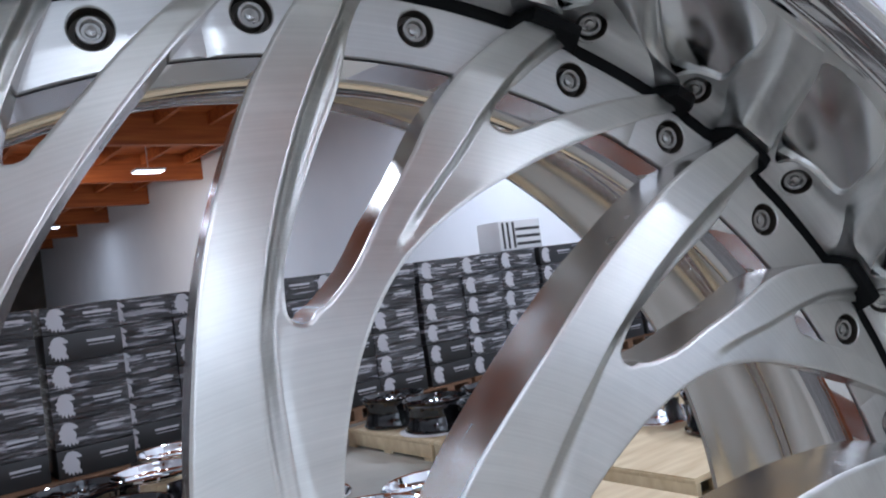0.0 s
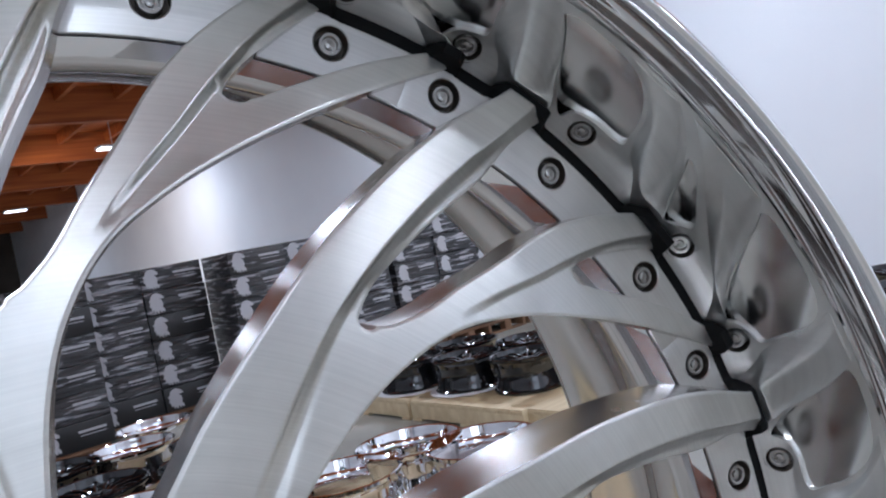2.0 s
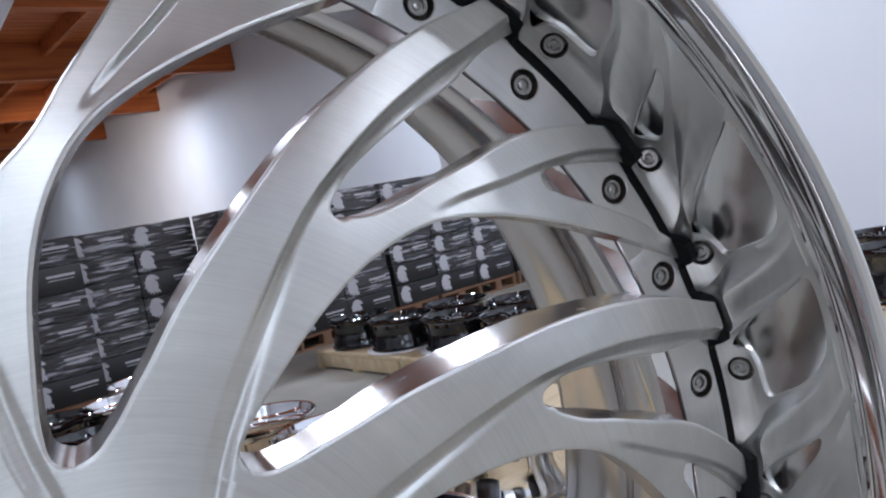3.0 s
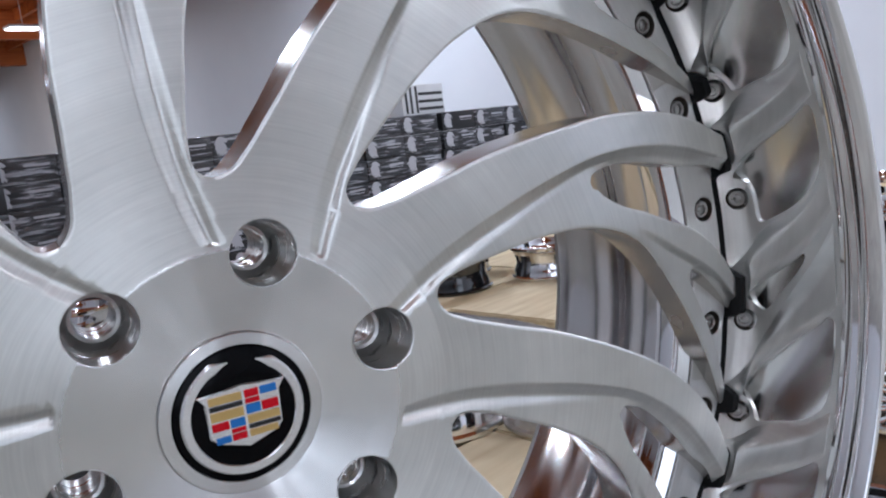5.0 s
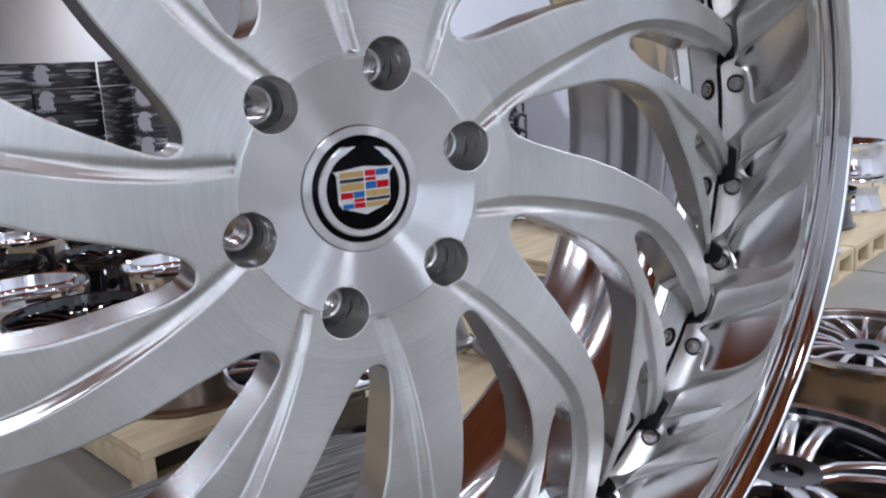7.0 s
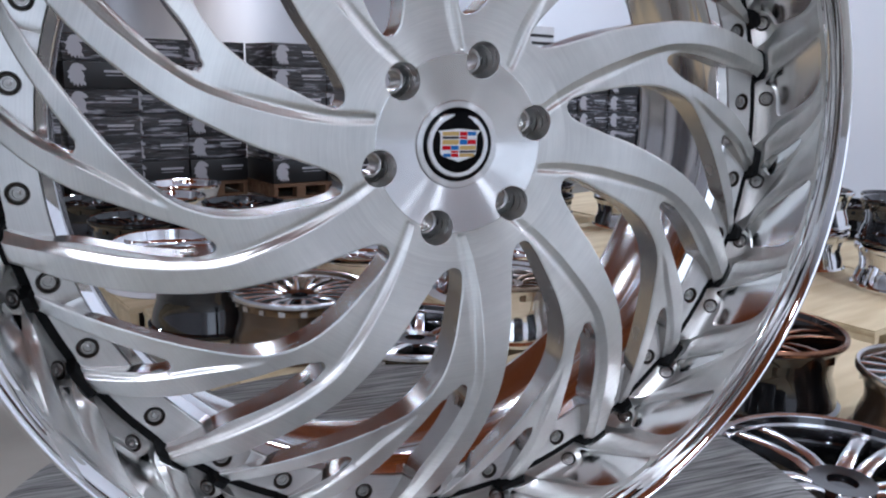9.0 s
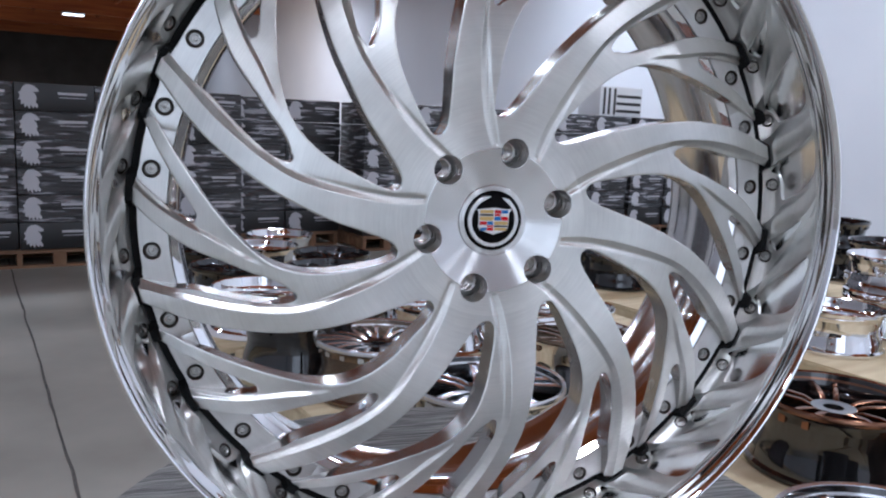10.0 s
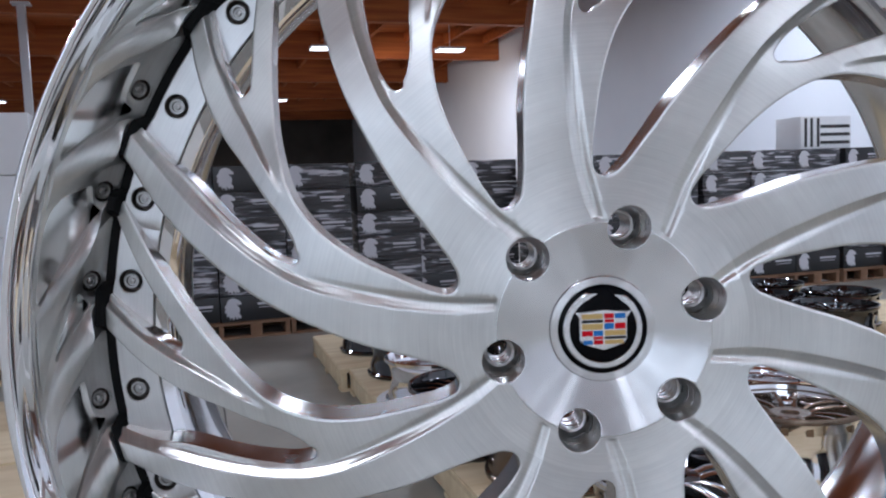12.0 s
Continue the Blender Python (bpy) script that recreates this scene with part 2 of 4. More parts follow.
def to_mesh(name, bm, mat, sharp=32.0):
    finish(bm, sharp)
    me = bpy.data.meshes.new(name)
    lay = bm.verts.layers.float_vector.get("slope")
    normals = []
    if lay:
        bm.normal_update()
        for f in bm.faces:
            face_up = all(v[lay].length > .5 for v in f.verts) and len(f.verts) == 3
            for v in f.verts:
                soft = sum((g.normal for g in v.link_faces if g.normal.dot(f.normal) > .75), Vector())
                normals.append(v[lay].copy() if face_up else soft.normalized())
    bm.to_mesh(me)
    bm.free()
    if normals:
        me.normals_split_custom_set(normals)
    me.materials.append(mat)
    return me


def part(name, bm, mat, parent, label="", sharp=32.0):
    ob = new(name, to_mesh(name, bm, mat, sharp))
    ob.parent = parent
    return tagged(ob, label)


def part_copy(src, parent, m):
    ob = new(src.name.split(".")[0], src.data)
    ob.parent = parent
    ob.matrix_basis = m
    return ob


def thing(name, place, turn, label, category, group="", kind=""):
    ob = new(name)
    ob.empty_display_size = 0.1
    ob.matrix_basis = Matrix.Translation(place) @ Matrix.Rotation(radians(turn), 4, "Z")
    return tagged(ob, label, category, group, kind)


def box(bm, x0, x1, y0, y1, z0, z1, bevel=0.0):
    made = bmesh.ops.create_cube(bm, size=1.0, matrix=Matrix.Translation(((x0 + x1) / 2, (y0 + y1) / 2, (z0 + z1) / 2)) @ Matrix.Diagonal((x1 - x0, y1 - y0, z1 - z0, 1)))
    if bevel:
        edges = list({e for v in made["verts"] for e in v.link_edges})
        bmesh.ops.bevel(bm, geom=edges, offset=bevel, segments=2, affect="EDGES", profile=0.5)
    return bm


def boxed(*args):
    return box(bmesh.new(), *args)


def lathe(profile, n=96, axis="Z", closed=False):
    """A turned body from (radius, height) pairs."""
    bm = bmesh.new()
    rings = []
    for r, h in profile:
        ring = []
        for k in range(n):
            a = 2 * math.pi * k / n
            c = (r * math.cos(a), r * math.sin(a), h) if axis == "Z" else (r * math.sin(a), h, r * math.cos(a))
            ring.append(bm.verts.new(c))
        rings.append(ring)
    pairs = list(zip(rings, rings[1:])) + ([(rings[-1], rings[0])] if closed else [])
    for one, two in pairs:
        for k in range(n):
            bm.faces.new((one[k], one[(k + 1) % n], two[(k + 1) % n], two[k]))
    return bm


def cap_ends(bm):
    loops = [e for e in bm.edges if e.is_boundary]
    bmesh.ops.holes_fill(bm, edges=loops, sides=0)
    return bm


def curve_at(points):
    """Smooth interpolation through (x, value) pairs."""
    xs, ys = (np.array(v, float) for v in zip(*points))
    d = np.gradient(ys, xs)

    def at(x):
        x = np.clip(x, xs[0], xs[-1])
        k = np.clip(np.searchsorted(xs, x) - 1, 0, len(xs) - 2)
        h = xs[k + 1] - xs[k]
        t = (x - xs[k]) / h
        return ((2 * t**3 - 3 * t**2 + 1) * ys[k] + (t**3 - 2 * t**2 + t) * h * d[k] + (3 * t**2 - 2 * t**3) * ys[k + 1] + (t**3 - t**2) * h * d[k + 1])

    return at


def step(x, a, b):
    t = np.clip((x - a) / (b - a), 0, 1)
    return t * t * (3 - 2 * t)


# ---- the large structure ----
def quad_wall(name, a, b, z0, z1, thick, mat, label):
    """An upright wall from a to b in the hall's plan, thickened away from the inside."""
    pa, pb = hall(*a), hall(*b)
    along = (pb - pa)
    ob = new(name, to_mesh(name, boxed(0, along.length, 0, thick, z0, z1), mat))
    ob.matrix_basis = Matrix.Translation(pa) @ Matrix.Rotation(math.atan2(along.y, along.x), 4, "Z")
    return tagged(ob, label, "wall", kind="structure")


floor = new("floor", to_mesh("floor", boxed(-12, 9.4, -10, 48, -0.2, 0), CONCRETE))
floor.matrix_basis = Matrix.Rotation(radians(TURN), 4, "Z")
tagged(floor, "sealed grey concrete warehouse floor with dark joints", "floor", kind="structure")
WALL_U = 8.8
quad_wall("wall_east", (WALL_U, 46), (WALL_U, -10), 0, CEIL_Z + 0.4, 0.3, WHITE_WALL, "tall smooth white painted warehouse wall")
quad_wall("wall_north", (-12, 45), (WALL_U, 45), 0, CEIL_Z + 0.4, 0.3, BROWN_WALL, "bare brown concrete wall at the far end")
quad_wall("wall_west", (-12, -10), (-12, 46), 0, CEIL_Z + 0.4, 0.3, WHITE_WALL, "white painted side wall of the warehouse")
# the unseen wall behind the camera, with an assumed door opening
for n, (u0, u1, z0, z1) in enumerate([(WALL_U, -2, 0, 7.0), (-7, -12, 0, 7.0), (-2, -7, 4.4, 7.0)]):
    quad_wall(f"wall_south_{n + 1}", (u0, -9.5), (u1, -9.5), z0, z1, 0.3, WHITE_WALL, "white painted wall beside the open loading door")
# emissive panel added to fill the opening with light
ob = new("backdrop", to_mesh("backdrop", boxed(-7.5, -1.5, -10.6, -10.5, 0, 4.6), REAR_GLOW))
ob.matrix_basis = Matrix.Rotation(radians(TURN), 4, "Z")
tagged(ob, "bright overcast daylight outside the loading door", "backdrop", kind="structure")
bm = bmesh.new()
box(bm, -12, 9.2, -10, 46, CEIL_Z, CEIL_Z + 0.3)
ob = new("ceiling", to_mesh("ceiling", bm, WOOD_CEIL))
ob.matrix_basis = Matrix.Rotation(radians(TURN), 4, "Z")
tagged(ob, "orange stained timber roof deck of a warehouse", "ceiling", kind="structure")


def beam(u0, u1, v0, v1, z0, z1, label):
    ob = new("roof_beam", to_mesh("roof_beam", boxed(u0, u1, v0, v1, z0, z1), WOOD_BEAM))
    ob.matrix_basis = Matrix.Rotation(radians(TURN), 4, "Z")
    tagged(ob, label, "beam", "roof beams", "structure")


for v in range(-8, 45, 5):
    beam(-12, WALL_U - 0.01, v - 0.11, v + 0.11, CEIL_Z - 0.75, CEIL_Z, "deep orange glued timber beam under the roof deck")
for u in np.arange(-11.2, 8.6, 1.22):
    beam(u - 0.05, u + 0.05, -9.4, 45, CEIL_Z - 0.3, CEIL_Z - 0.005, "slender orange timber purlin under the roof deck")


# ---- the big wheel ----
def polar(r, a, y):
    """A place on the wheel: radius, clock angle in degrees, depth behind the bolt circle."""
    return Vector((r * math.sin(radians(a)), y, r * math.cos(radians(a))))


def spun(k, n=10):
    return Matrix.Rotation(radians(360.0 * k / n), 4, "Y")


RIM_R = 0.369
wheel = thing("car_wheel", (0, 0, HUB_Z - RIM_R), 0, "huge brushed aluminium custom car wheel with swirling spokes on a stand", "wheel")
LIFT = Matrix.Translation((0, 0, RIM_R))


def wheel_part(name, bm, mat, label="", sharp=32.0):
    ob = part(name, bm, mat, wheel, label, sharp)
    ob.matrix_basis = LIFT
    return ob


# edges of the three arms of one spoke: clock angle over radius
Z_CCW = curve_at([(.1016, 1.2), (.1026, 3.2), (.1052, 5.6), (.110, 7.7), (.129, 12.7), (.160, 17.6), (.194, 22.2), (.228, 26.1), (.259, 29.8), (.290, 33.4), (.3114, 36.0), (.3375, 39.2), (.3435, 39.8)])
Z_CW = curve_at([(.2083, 32.4), (.2224, 32.9), (.2401, 34.7), (.2657, 37.5), (.290, 40.0), (.3168, 41.6), (.3435, 43.9)])
X_CCW = curve_at([(.2083, 35.2), (.2167, 37.7), (.2422, 42.1), (.263, 45.0), (.2806, 46.9), (.297, 48.9), (.3196, 52.2), (.3435, 56.0)])
X_CW = curve_at([(.2855, 52.7), (.2907, 53.0), (.3125, 55.8), (.3435, 60.2)])
Y_CCW = curve_at([(.2855, 55.2), (.2998, 59.0), (.3175, 63.2), (.3435, 69.2)])
Y_CW = curve_at([(.1016, 37.2), (.1026, 35.6), (.1050, 34.0), (.1088, 33.3), (.114, 33.3), (.1411, 34.9), (.1724, 37.0), (.1976, 39.6), (.2272, 44.6), (.244, 49.0), (.2657, 54.9), (.2886, 60.6), (.3137, 66.0), (.3435, 71.6)])
TOP = curve_at([(.06, -.0455), (.1, -.047), (.15, -.0525), (.18, -.0556), (.198, -.0564), (.214, -.0552), (.24, -.0500), (.265, -.0430), (.290, -.0345), (.32, -.0235), (.346, -.0120)])
UNDER = curve_at([(.06, .004), (.09, -.008), (.115, -.0165), (.15, -.017), (.2, -.0175), (.23, -.0155), (.26, -.0100), (.28, -.0035), (.30, .003), (.346, .006)])
# the milled channel along each spoke: from the proud face's edge to the foot of the lower arms
STEP_A = curve_at([(.070, 31.5), (.085, 28.6), (.0985, 27.2), (.126, 26.6), (.1535, 27.2), (.1803, 28.1), (.2066, 29.5), (.2335, 31.9), (.2604, 34.6), (.2928, 37.9), (.3107, 39.7), (.346, 42.6)])
STEP_B = curve_at([(.070, 37.0), (.0896, 34.1), (.1059, 32.3), (.1281, 31.3), (.1552, 30.9), (.1819, 31.0), (.2077, 31.7), (.2335, 34.3), (.2604, 36.8), (.29, 39.6), (.31, 41.3), (.346, 44.2)])
STEP_D = curve_at([(.07, .0024), (.1, .0026), (.15, .0038), (.2, .0056), (.346, .0064)])
STEP_R = curve_at([(.07, .0024), (.1, .0026), (.105, .0025), (.13, .0018), (.16, .0009), (.2, .0), (.346, .0)])
GROOVE_X = curve_at([(.205, 39.0), (.24, 44.8), (.2661, 49.0), (.2907, 52.0), (.3125, 54.6), (.346, 59.0)])


def channel(r, a):
    x = (a - STEP_A(r)) / (STEP_B(r) - STEP_A(r))
    fall = .25 * step(x, -.06, .22) + .75 * step(x, .02, .82)
    rise = np.where(r < .1, STEP_D(r), STEP_R(r))
    return (STEP_D(r) * fall - rise * step(x, .5, 1.15)) * step(r, .0735, .0752)


def spoke_top(r, a):
    e = np.radians(GROOVE_X(r) - a) * r
    return TOP(r) + channel(r, a) + .0050 * step(-e, -.0010, .0040) * step(r, .225, .262)


def ends(ra, rb, n):
    return np.linspace(ra, rb, n)


def spoke_outline():
    pts = [(.0962, a) for a in np.linspace(37.2, 1.2, 26)]            # along the hub
    pts += [(r, float(Z_CCW(r))) for r in np.concatenate([[.0985, .1016, .1019, .1022], ends(.1027, .115, 10), ends(.118, .3435, 80)])]
    pts += [(.3438, a) for a in (40.8, 41.9, 43.0)]
    pts += [(r, float(Z_CW(r))) for r in ends(.3435, .2115, 50)]
    for k in range(1, 8):                                            # round end of the slot
        t = math.pi * k / 8
        pts.append((.2113 - .0052 * math.sin(t), 33.75 - 1.30 * math.cos(t)))
    pts += [(r, float(X_CCW(r))) for r in ends(.2115, .3435, 50)]
    pts += [(.3438, a) for a in (57.0, 58.1, 59.2)]
    pts += [(r, float(X_CW(r))) for r in ends(.3435, .2885, 22)]
    for k in range(1, 7):
        t = math.pi * k / 7
        pts.append((.2880 - .0045 * math.sin(t), 53.95 - 1.25 * math.cos(t)))
    pts += [(r, float(Y_CCW(r))) for r in ends(.2885, .3435, 22)]
    pts += [(.3438, a) for a in (70.0, 70.8)]
    pts += [(r, float(Y_CW(r))) for r in np.concatenate([ends(.3435, .118, 90), ends(.115, .1027, 10), [.1022, .1019, .1016, .0985]])]
    return pts


def flat(r, a):
    return (r * math.sin(radians(a)), r * math.cos(radians(a)))


def inside(poly, p):
    """Which of the points p lie inside a closed polygon."""
    x, y = p[:, 0], p[:, 1]
    hit = np.zeros(len(p), bool)
    for (x0, y0), (x1, y1) in zip(poly, np.roll(poly, -1, 0)):
        cross = (y0 > y) != (y1 > y)
        hit ^= cross & (x < (x1 - x0) * (y - y0) / (y1 - y0 + 1e-12) + x0)
    return hit


def distance(poly, p):
    best = np.full(len(p), 9.0)
    for a, b in zip(poly, np.roll(poly, -1, 0)):
        t = np.clip(((p - a) @ (b - a)) / max((b - a) @ (b - a), 1e-12), 0, 1)
        best = np.minimum(best, np.linalg.norm(p - a - t[:, None] * (b - a), axis=1))
    return best


def plate(outline, holes, top, under, bevel=.0012, grid=.005, dense=None, plain=lambda r: r < 0, side=0):
    """A thick plate from a flat outline with holes, its face shaped by top(r, a), its back by under(r)."""
    from_outline = np.array(outline)
    loops = [from_outline] + [np.array(h) for h in holes]
    pts, edges = [], []
    for loop in loops:
        start = len(pts)
        pts += [tuple(p) for p in loop]
        edges += [(start + i, start + (i + 1) % len(loop)) for i in range(len(loop))]
    rim = len(pts)
    lo, hi = from_outline.min(0), from_outline.max(0)
    gx, gy = np.meshgrid(np.arange(lo[0], hi[0], grid), np.arange(lo[1], hi[1], grid * .866))
    gx = gx + (np.arange(gx.shape[0]) % 2)[:, None] * grid / 2
    cand = np.stack([gx.ravel(), gy.ravel()], 1)
    if dense is not None:
        cand = np.concatenate([cand, dense])
    ok = inside(from_outline, cand) & (distance(from_outline, cand) > max(bevel * 2.2, grid * .35))
    for h in loops[1:]:
        ok &= ~inside(h, cand) & (distance(h, cand) > bevel * 2.2)
    # a ring just inside every edge carries the bevel
    ring = []
    for n, loop in enumerate(loops):
        ahead, back = np.roll(loop, -1, 0), np.roll(loop, 1, 0)
        tang = ahead - back
        norm = np.stack([-tang[:, 1], tang[:, 0]], 1) / np.maximum(np.linalg.norm(tang, axis=1), 1e-9)[:, None]
        for sgn in (1, -1):
            test = loop + sgn * norm * bevel * 1.2
            good = inside(from_outline, test)
            for h in loops[1:]:
                good &= ~inside(h, test)
            good &= distance(from_outline, test) > bevel * .9
            ring.append(test[good])
    pts += [tuple(p) for p in np.concatenate(ring)] + [tuple(p) for p in cand[ok]]
    vs, _, fs, *_ = mathutils.geometry.delaunay_2d_cdt([Vector(p) for p in pts], edges, [], 1, 1e-6)
    vs = np.array([tuple(v) for v in vs])
    fs = np.array([f for f in fs if len(f) == 3])
    mid = vs[fs].mean(1)
    keep = inside(from_outline, mid)
    for h in loops[1:]:
        keep &= ~inside(h, mid)
    fs = fs[keep]
    r, a = np.hypot(vs[:, 0], vs[:, 1]), np.degrees(np.arctan2(vs[:, 0], vs[:, 1]))
    y = top(r, a)
    edge = np.minimum.reduce([distance(h, vs) for h in loops]) < 1e-5
    y = y + (edge & ~plain(r)) * bevel
    # the face's own slope gives its shading
    h = 4e-4
    tall = lambda x, z: top(np.hypot(x, z), np.degrees(np.arctan2(x, z)))  # noqa: E731
    sx = (tall(vs[:, 0] + h, vs[:, 1]) - tall(vs[:, 0] - h, vs[:, 1])) / (2 * h)
    sz = (tall(vs[:, 0], vs[:, 1] + h) - tall(vs[:, 0], vs[:, 1] - h)) / (2 * h)
    slope = np.stack([sx, -np.ones(len(vs)), sz], 1)
    slope /= np.linalg.norm(slope, axis=1)[:, None]
    bm = bmesh.new()
    lay = bm.verts.layers.float_vector.new("slope")
    out = np.zeros((len(vs), 2))
    for n, loop in enumerate(loops):
        tang = np.roll(loop, -1, 0) - np.roll(loop, 1, 0)
        norm = np.stack([-tang[:, 1], tang[:, 0]], 1) / np.maximum(np.linalg.norm(tang, axis=1), 1e-9)[:, None]
        area = (loop[:, 0] * np.roll(loop[:, 1], -1) - np.roll(loop[:, 0], -1) * loop[:, 1]).sum()
        norm *= (-1 if area > 0 else 1) * (1 if n == 0 else -1)
        near = ((vs[:, None] - loop[None]) ** 2).sum(-1)
        best = near.argmin(1)
        hit = near[np.arange(len(vs)), best] < 1e-10
        out[hit] = norm[best[hit]]
    size = np.maximum(np.linalg.norm(out, axis=1), 1e-9)[:, None]
    tip = (edge & ~plain(r))[:, None] * np.stack([out[:, 0], out[:, 0] * 0, out[:, 1]], 1) / size
    slope = slope + .6 * tip
    slope /= np.linalg.norm(slope, axis=1)[:, None]
    up = [bm.verts.new((x, yy, z)) for (x, z), yy in zip(vs, y)]
    for v, n in zip(up, slope):
        v[lay] = n
    down = [bm.verts.new((x, yy, z)) for (x, z), yy in zip(vs, np.maximum(under(r), y + .002))]
    count = {}
    for f in fs:
        i, j, k = (int(v) for v in f)
        bm.faces.new((up[i], up[j], up[k]))
        bm.faces.new((down[i], down[k], down[j]))
        for e in ((i, j), (j, k), (k, i)):
            key = (min(e), max(e))
            count[key] = count.get(key, 0) + 1
    for (i, j), c in count.items():
        if c == 1:
            bm.faces.new((up[i], up[j], down[j], down[i])).material_index = side
    loose = [v for v in bm.verts if not v.link_faces]
    bmesh.ops.delete(bm, geom=loose, context="VERTS")
    return bm


def resampled(poly, gap):
    out = []
    for a, b in zip(poly, poly[1:] + poly[:1]):
        n = max(1, round(math.dist(a, b) / gap))
        out += [(a[0] + (b[0] - a[0]) * i / n, a[1] + (b[1] - a[1]) * i / n) for i in range(n)]
    return out


OUT = spoke_outline()
dense = np.array([flat(r, float(STEP_A(r) + (STEP_B(r) - STEP_A(r)) * k)) for r in np.linspace(.098, .342, 160) for k in (-.1, 0, .12, .25, .4, .55, .7, .82, .94, 1.08)]
                 + [flat(r, float(GROOVE_X(r)) + np.degrees(k / r)) for r in np.linspace(.222, .342, 80) for k in (-.003, -.0015, 0, .0015, .003, .0045, .006)])
first = wheel_part("spoke", plate(resampled([flat(r, a) for r, a in OUT], .0024), [], spoke_top, UNDER, .0016, .004, dense, lambda r: r < .10165, 1), ALU, "brushed curved spoke splitting into three arms", 36)
first.data.materials.append(ALU_WALL)
for k in range(1, 10):
    part_copy(first, wheel, LIFT @ spun(k))


# hub face with six lug holes and a turned central disc
def ring_pts(r, n, cx=0.0, cz=0.0, back=False):
    k = range(n)[::-1] if back else range(n)
    return [(cx + r * math.sin(2 * math.pi * i / n), cz + r * math.cos(2 * math.pi * i / n)) for i in k]


LUGS = [15 + 60 * k for k in range(6)]
lug_at = [flat(.06985, a) for a in LUGS]
hub_top = lambda r, a: TOP(r) + channel(r, (a - 24) % 36 + 24) + (.19 * np.maximum(.0715 - r, 0) - .0003) * (1 - step(r, .0715, .0722))  # noqa: E731
hub_dense = np.array([flat(r, a) for r in (.0708, .0715, .0722, .0730) for a in range(0, 360, 2)]
                     + [flat(r, float(STEP_A(r) + (STEP_B(r) - STEP_A(r)) * k) + 36 * n) for n in range(10) for r in np.arange(.0735, .096, .0012) for k in (-.1, 0, .2, .4, .6, .8, .94, 1.08)])
wheel_part("hub", plate(ring_pts(.0962, 150), [ring_pts(.0355, 96)] + [ring_pts(.0145, 40, *c) for c in lug_at], hub_top, lambda r: r * 0 + .012, .0006, .004, hub_dense, lambda r: r > .095), ALU_TURNED, "turned hub face with six lug holes", 25)
hub = [o for o in wheel.children if o.name == "hub"][0]
hub.data.materials.append(ALU)
for f in hub.data.polygons:
    f.material_index = int(math.hypot(f.center.x, f.center.z) > .0718)
wheel_part("hub_back", cap_ends(lathe([(.0362, -.03), (.0362, .0125), (.058, .0125), (.056, .04), (.036, .04)], 64, "Y")), ALU_SATIN)
bore = lathe([(.0145, -.0440), (.0143, -.024), (.0135, -.021), (.0105, -.0150), (.0090, -.0142), (.0086, -.012), (.0086, .013)], 40, "Y")
first = None
for a in LUGS:
    x, z = flat(.06985, a)
    if first is None:
        first = wheel_part("lug_bore", bore, BORE, "stepped machined lug bore")
        first.matrix_basis = LIFT @ Matrix.Translation((x, 0, z))
    else:
        part_copy(first, wheel, LIFT @ Matrix.Translation((x, 0, z)))

# centre cap
cap = wheel_part("centre_cap", lathe([(.0353, -.044), (.0353, -.0470), (.0350, -.0474), (.0302, -.0474), (.0298, -.047), (.0298, -.0445)], 96, "Y"), ALU_TURNED, "turned aluminium cap with black enamel badge", 25)
cap.matrix_basis = LIFT @ Matrix.Translation((0, .0072, 0))
part("badge", cap_ends(lathe([(.0298, -.046), (.0294, -.0478), (.026, -.0488), (.018, -.0496), (.008, -.0500), (.001, -.0501)], 72, "Y")), CAP_BLACK, cap, "domed gloss black enamel disc")
bm = bmesh.new()
arc = []
for i in range(61):
    a = 14 + (360 - 28) * i / 60
    w = .0026 if 3 < i < 57 else .0026 * (min(i, 60 - i) / 3 + .15)
    ring = []
    for dr, dy in ((-w, .0008), (-w * .6, -.0006), (w * .6, -.0006), (w, .0008)):
        ring.append(bm.verts.new(polar(.0243 + dr, a, -.0492 + dy)))
    arc.append(ring)
for one, two in zip(arc, arc[1:]):
    for k in range(3):
        bm.faces.new((one[k], one[k + 1], two[k + 1], two[k]))
bm.faces.new(arc[0])
bm.faces.new(arc[-1])
wreath = part("wreath", bm, CAP_SILVER, cap, "bright silver open ring")
wreath.matrix_basis = Matrix.Rotation(radians(5), 4, "Y")


def shield(outline, y0, y1):
    bm = bmesh.new()
    one = [bm.verts.new((x, y0, z)) for x, z in outline]
    two = [bm.verts.new((x * .94, y1, z * .94)) for x, z in outline]
    bm.faces.new(two)
    for i in range(len(one)):
        bm.faces.new((one[i], one[(i + 1) % len(one)], two[(i + 1) % len(one)], two[i]))
    return bm


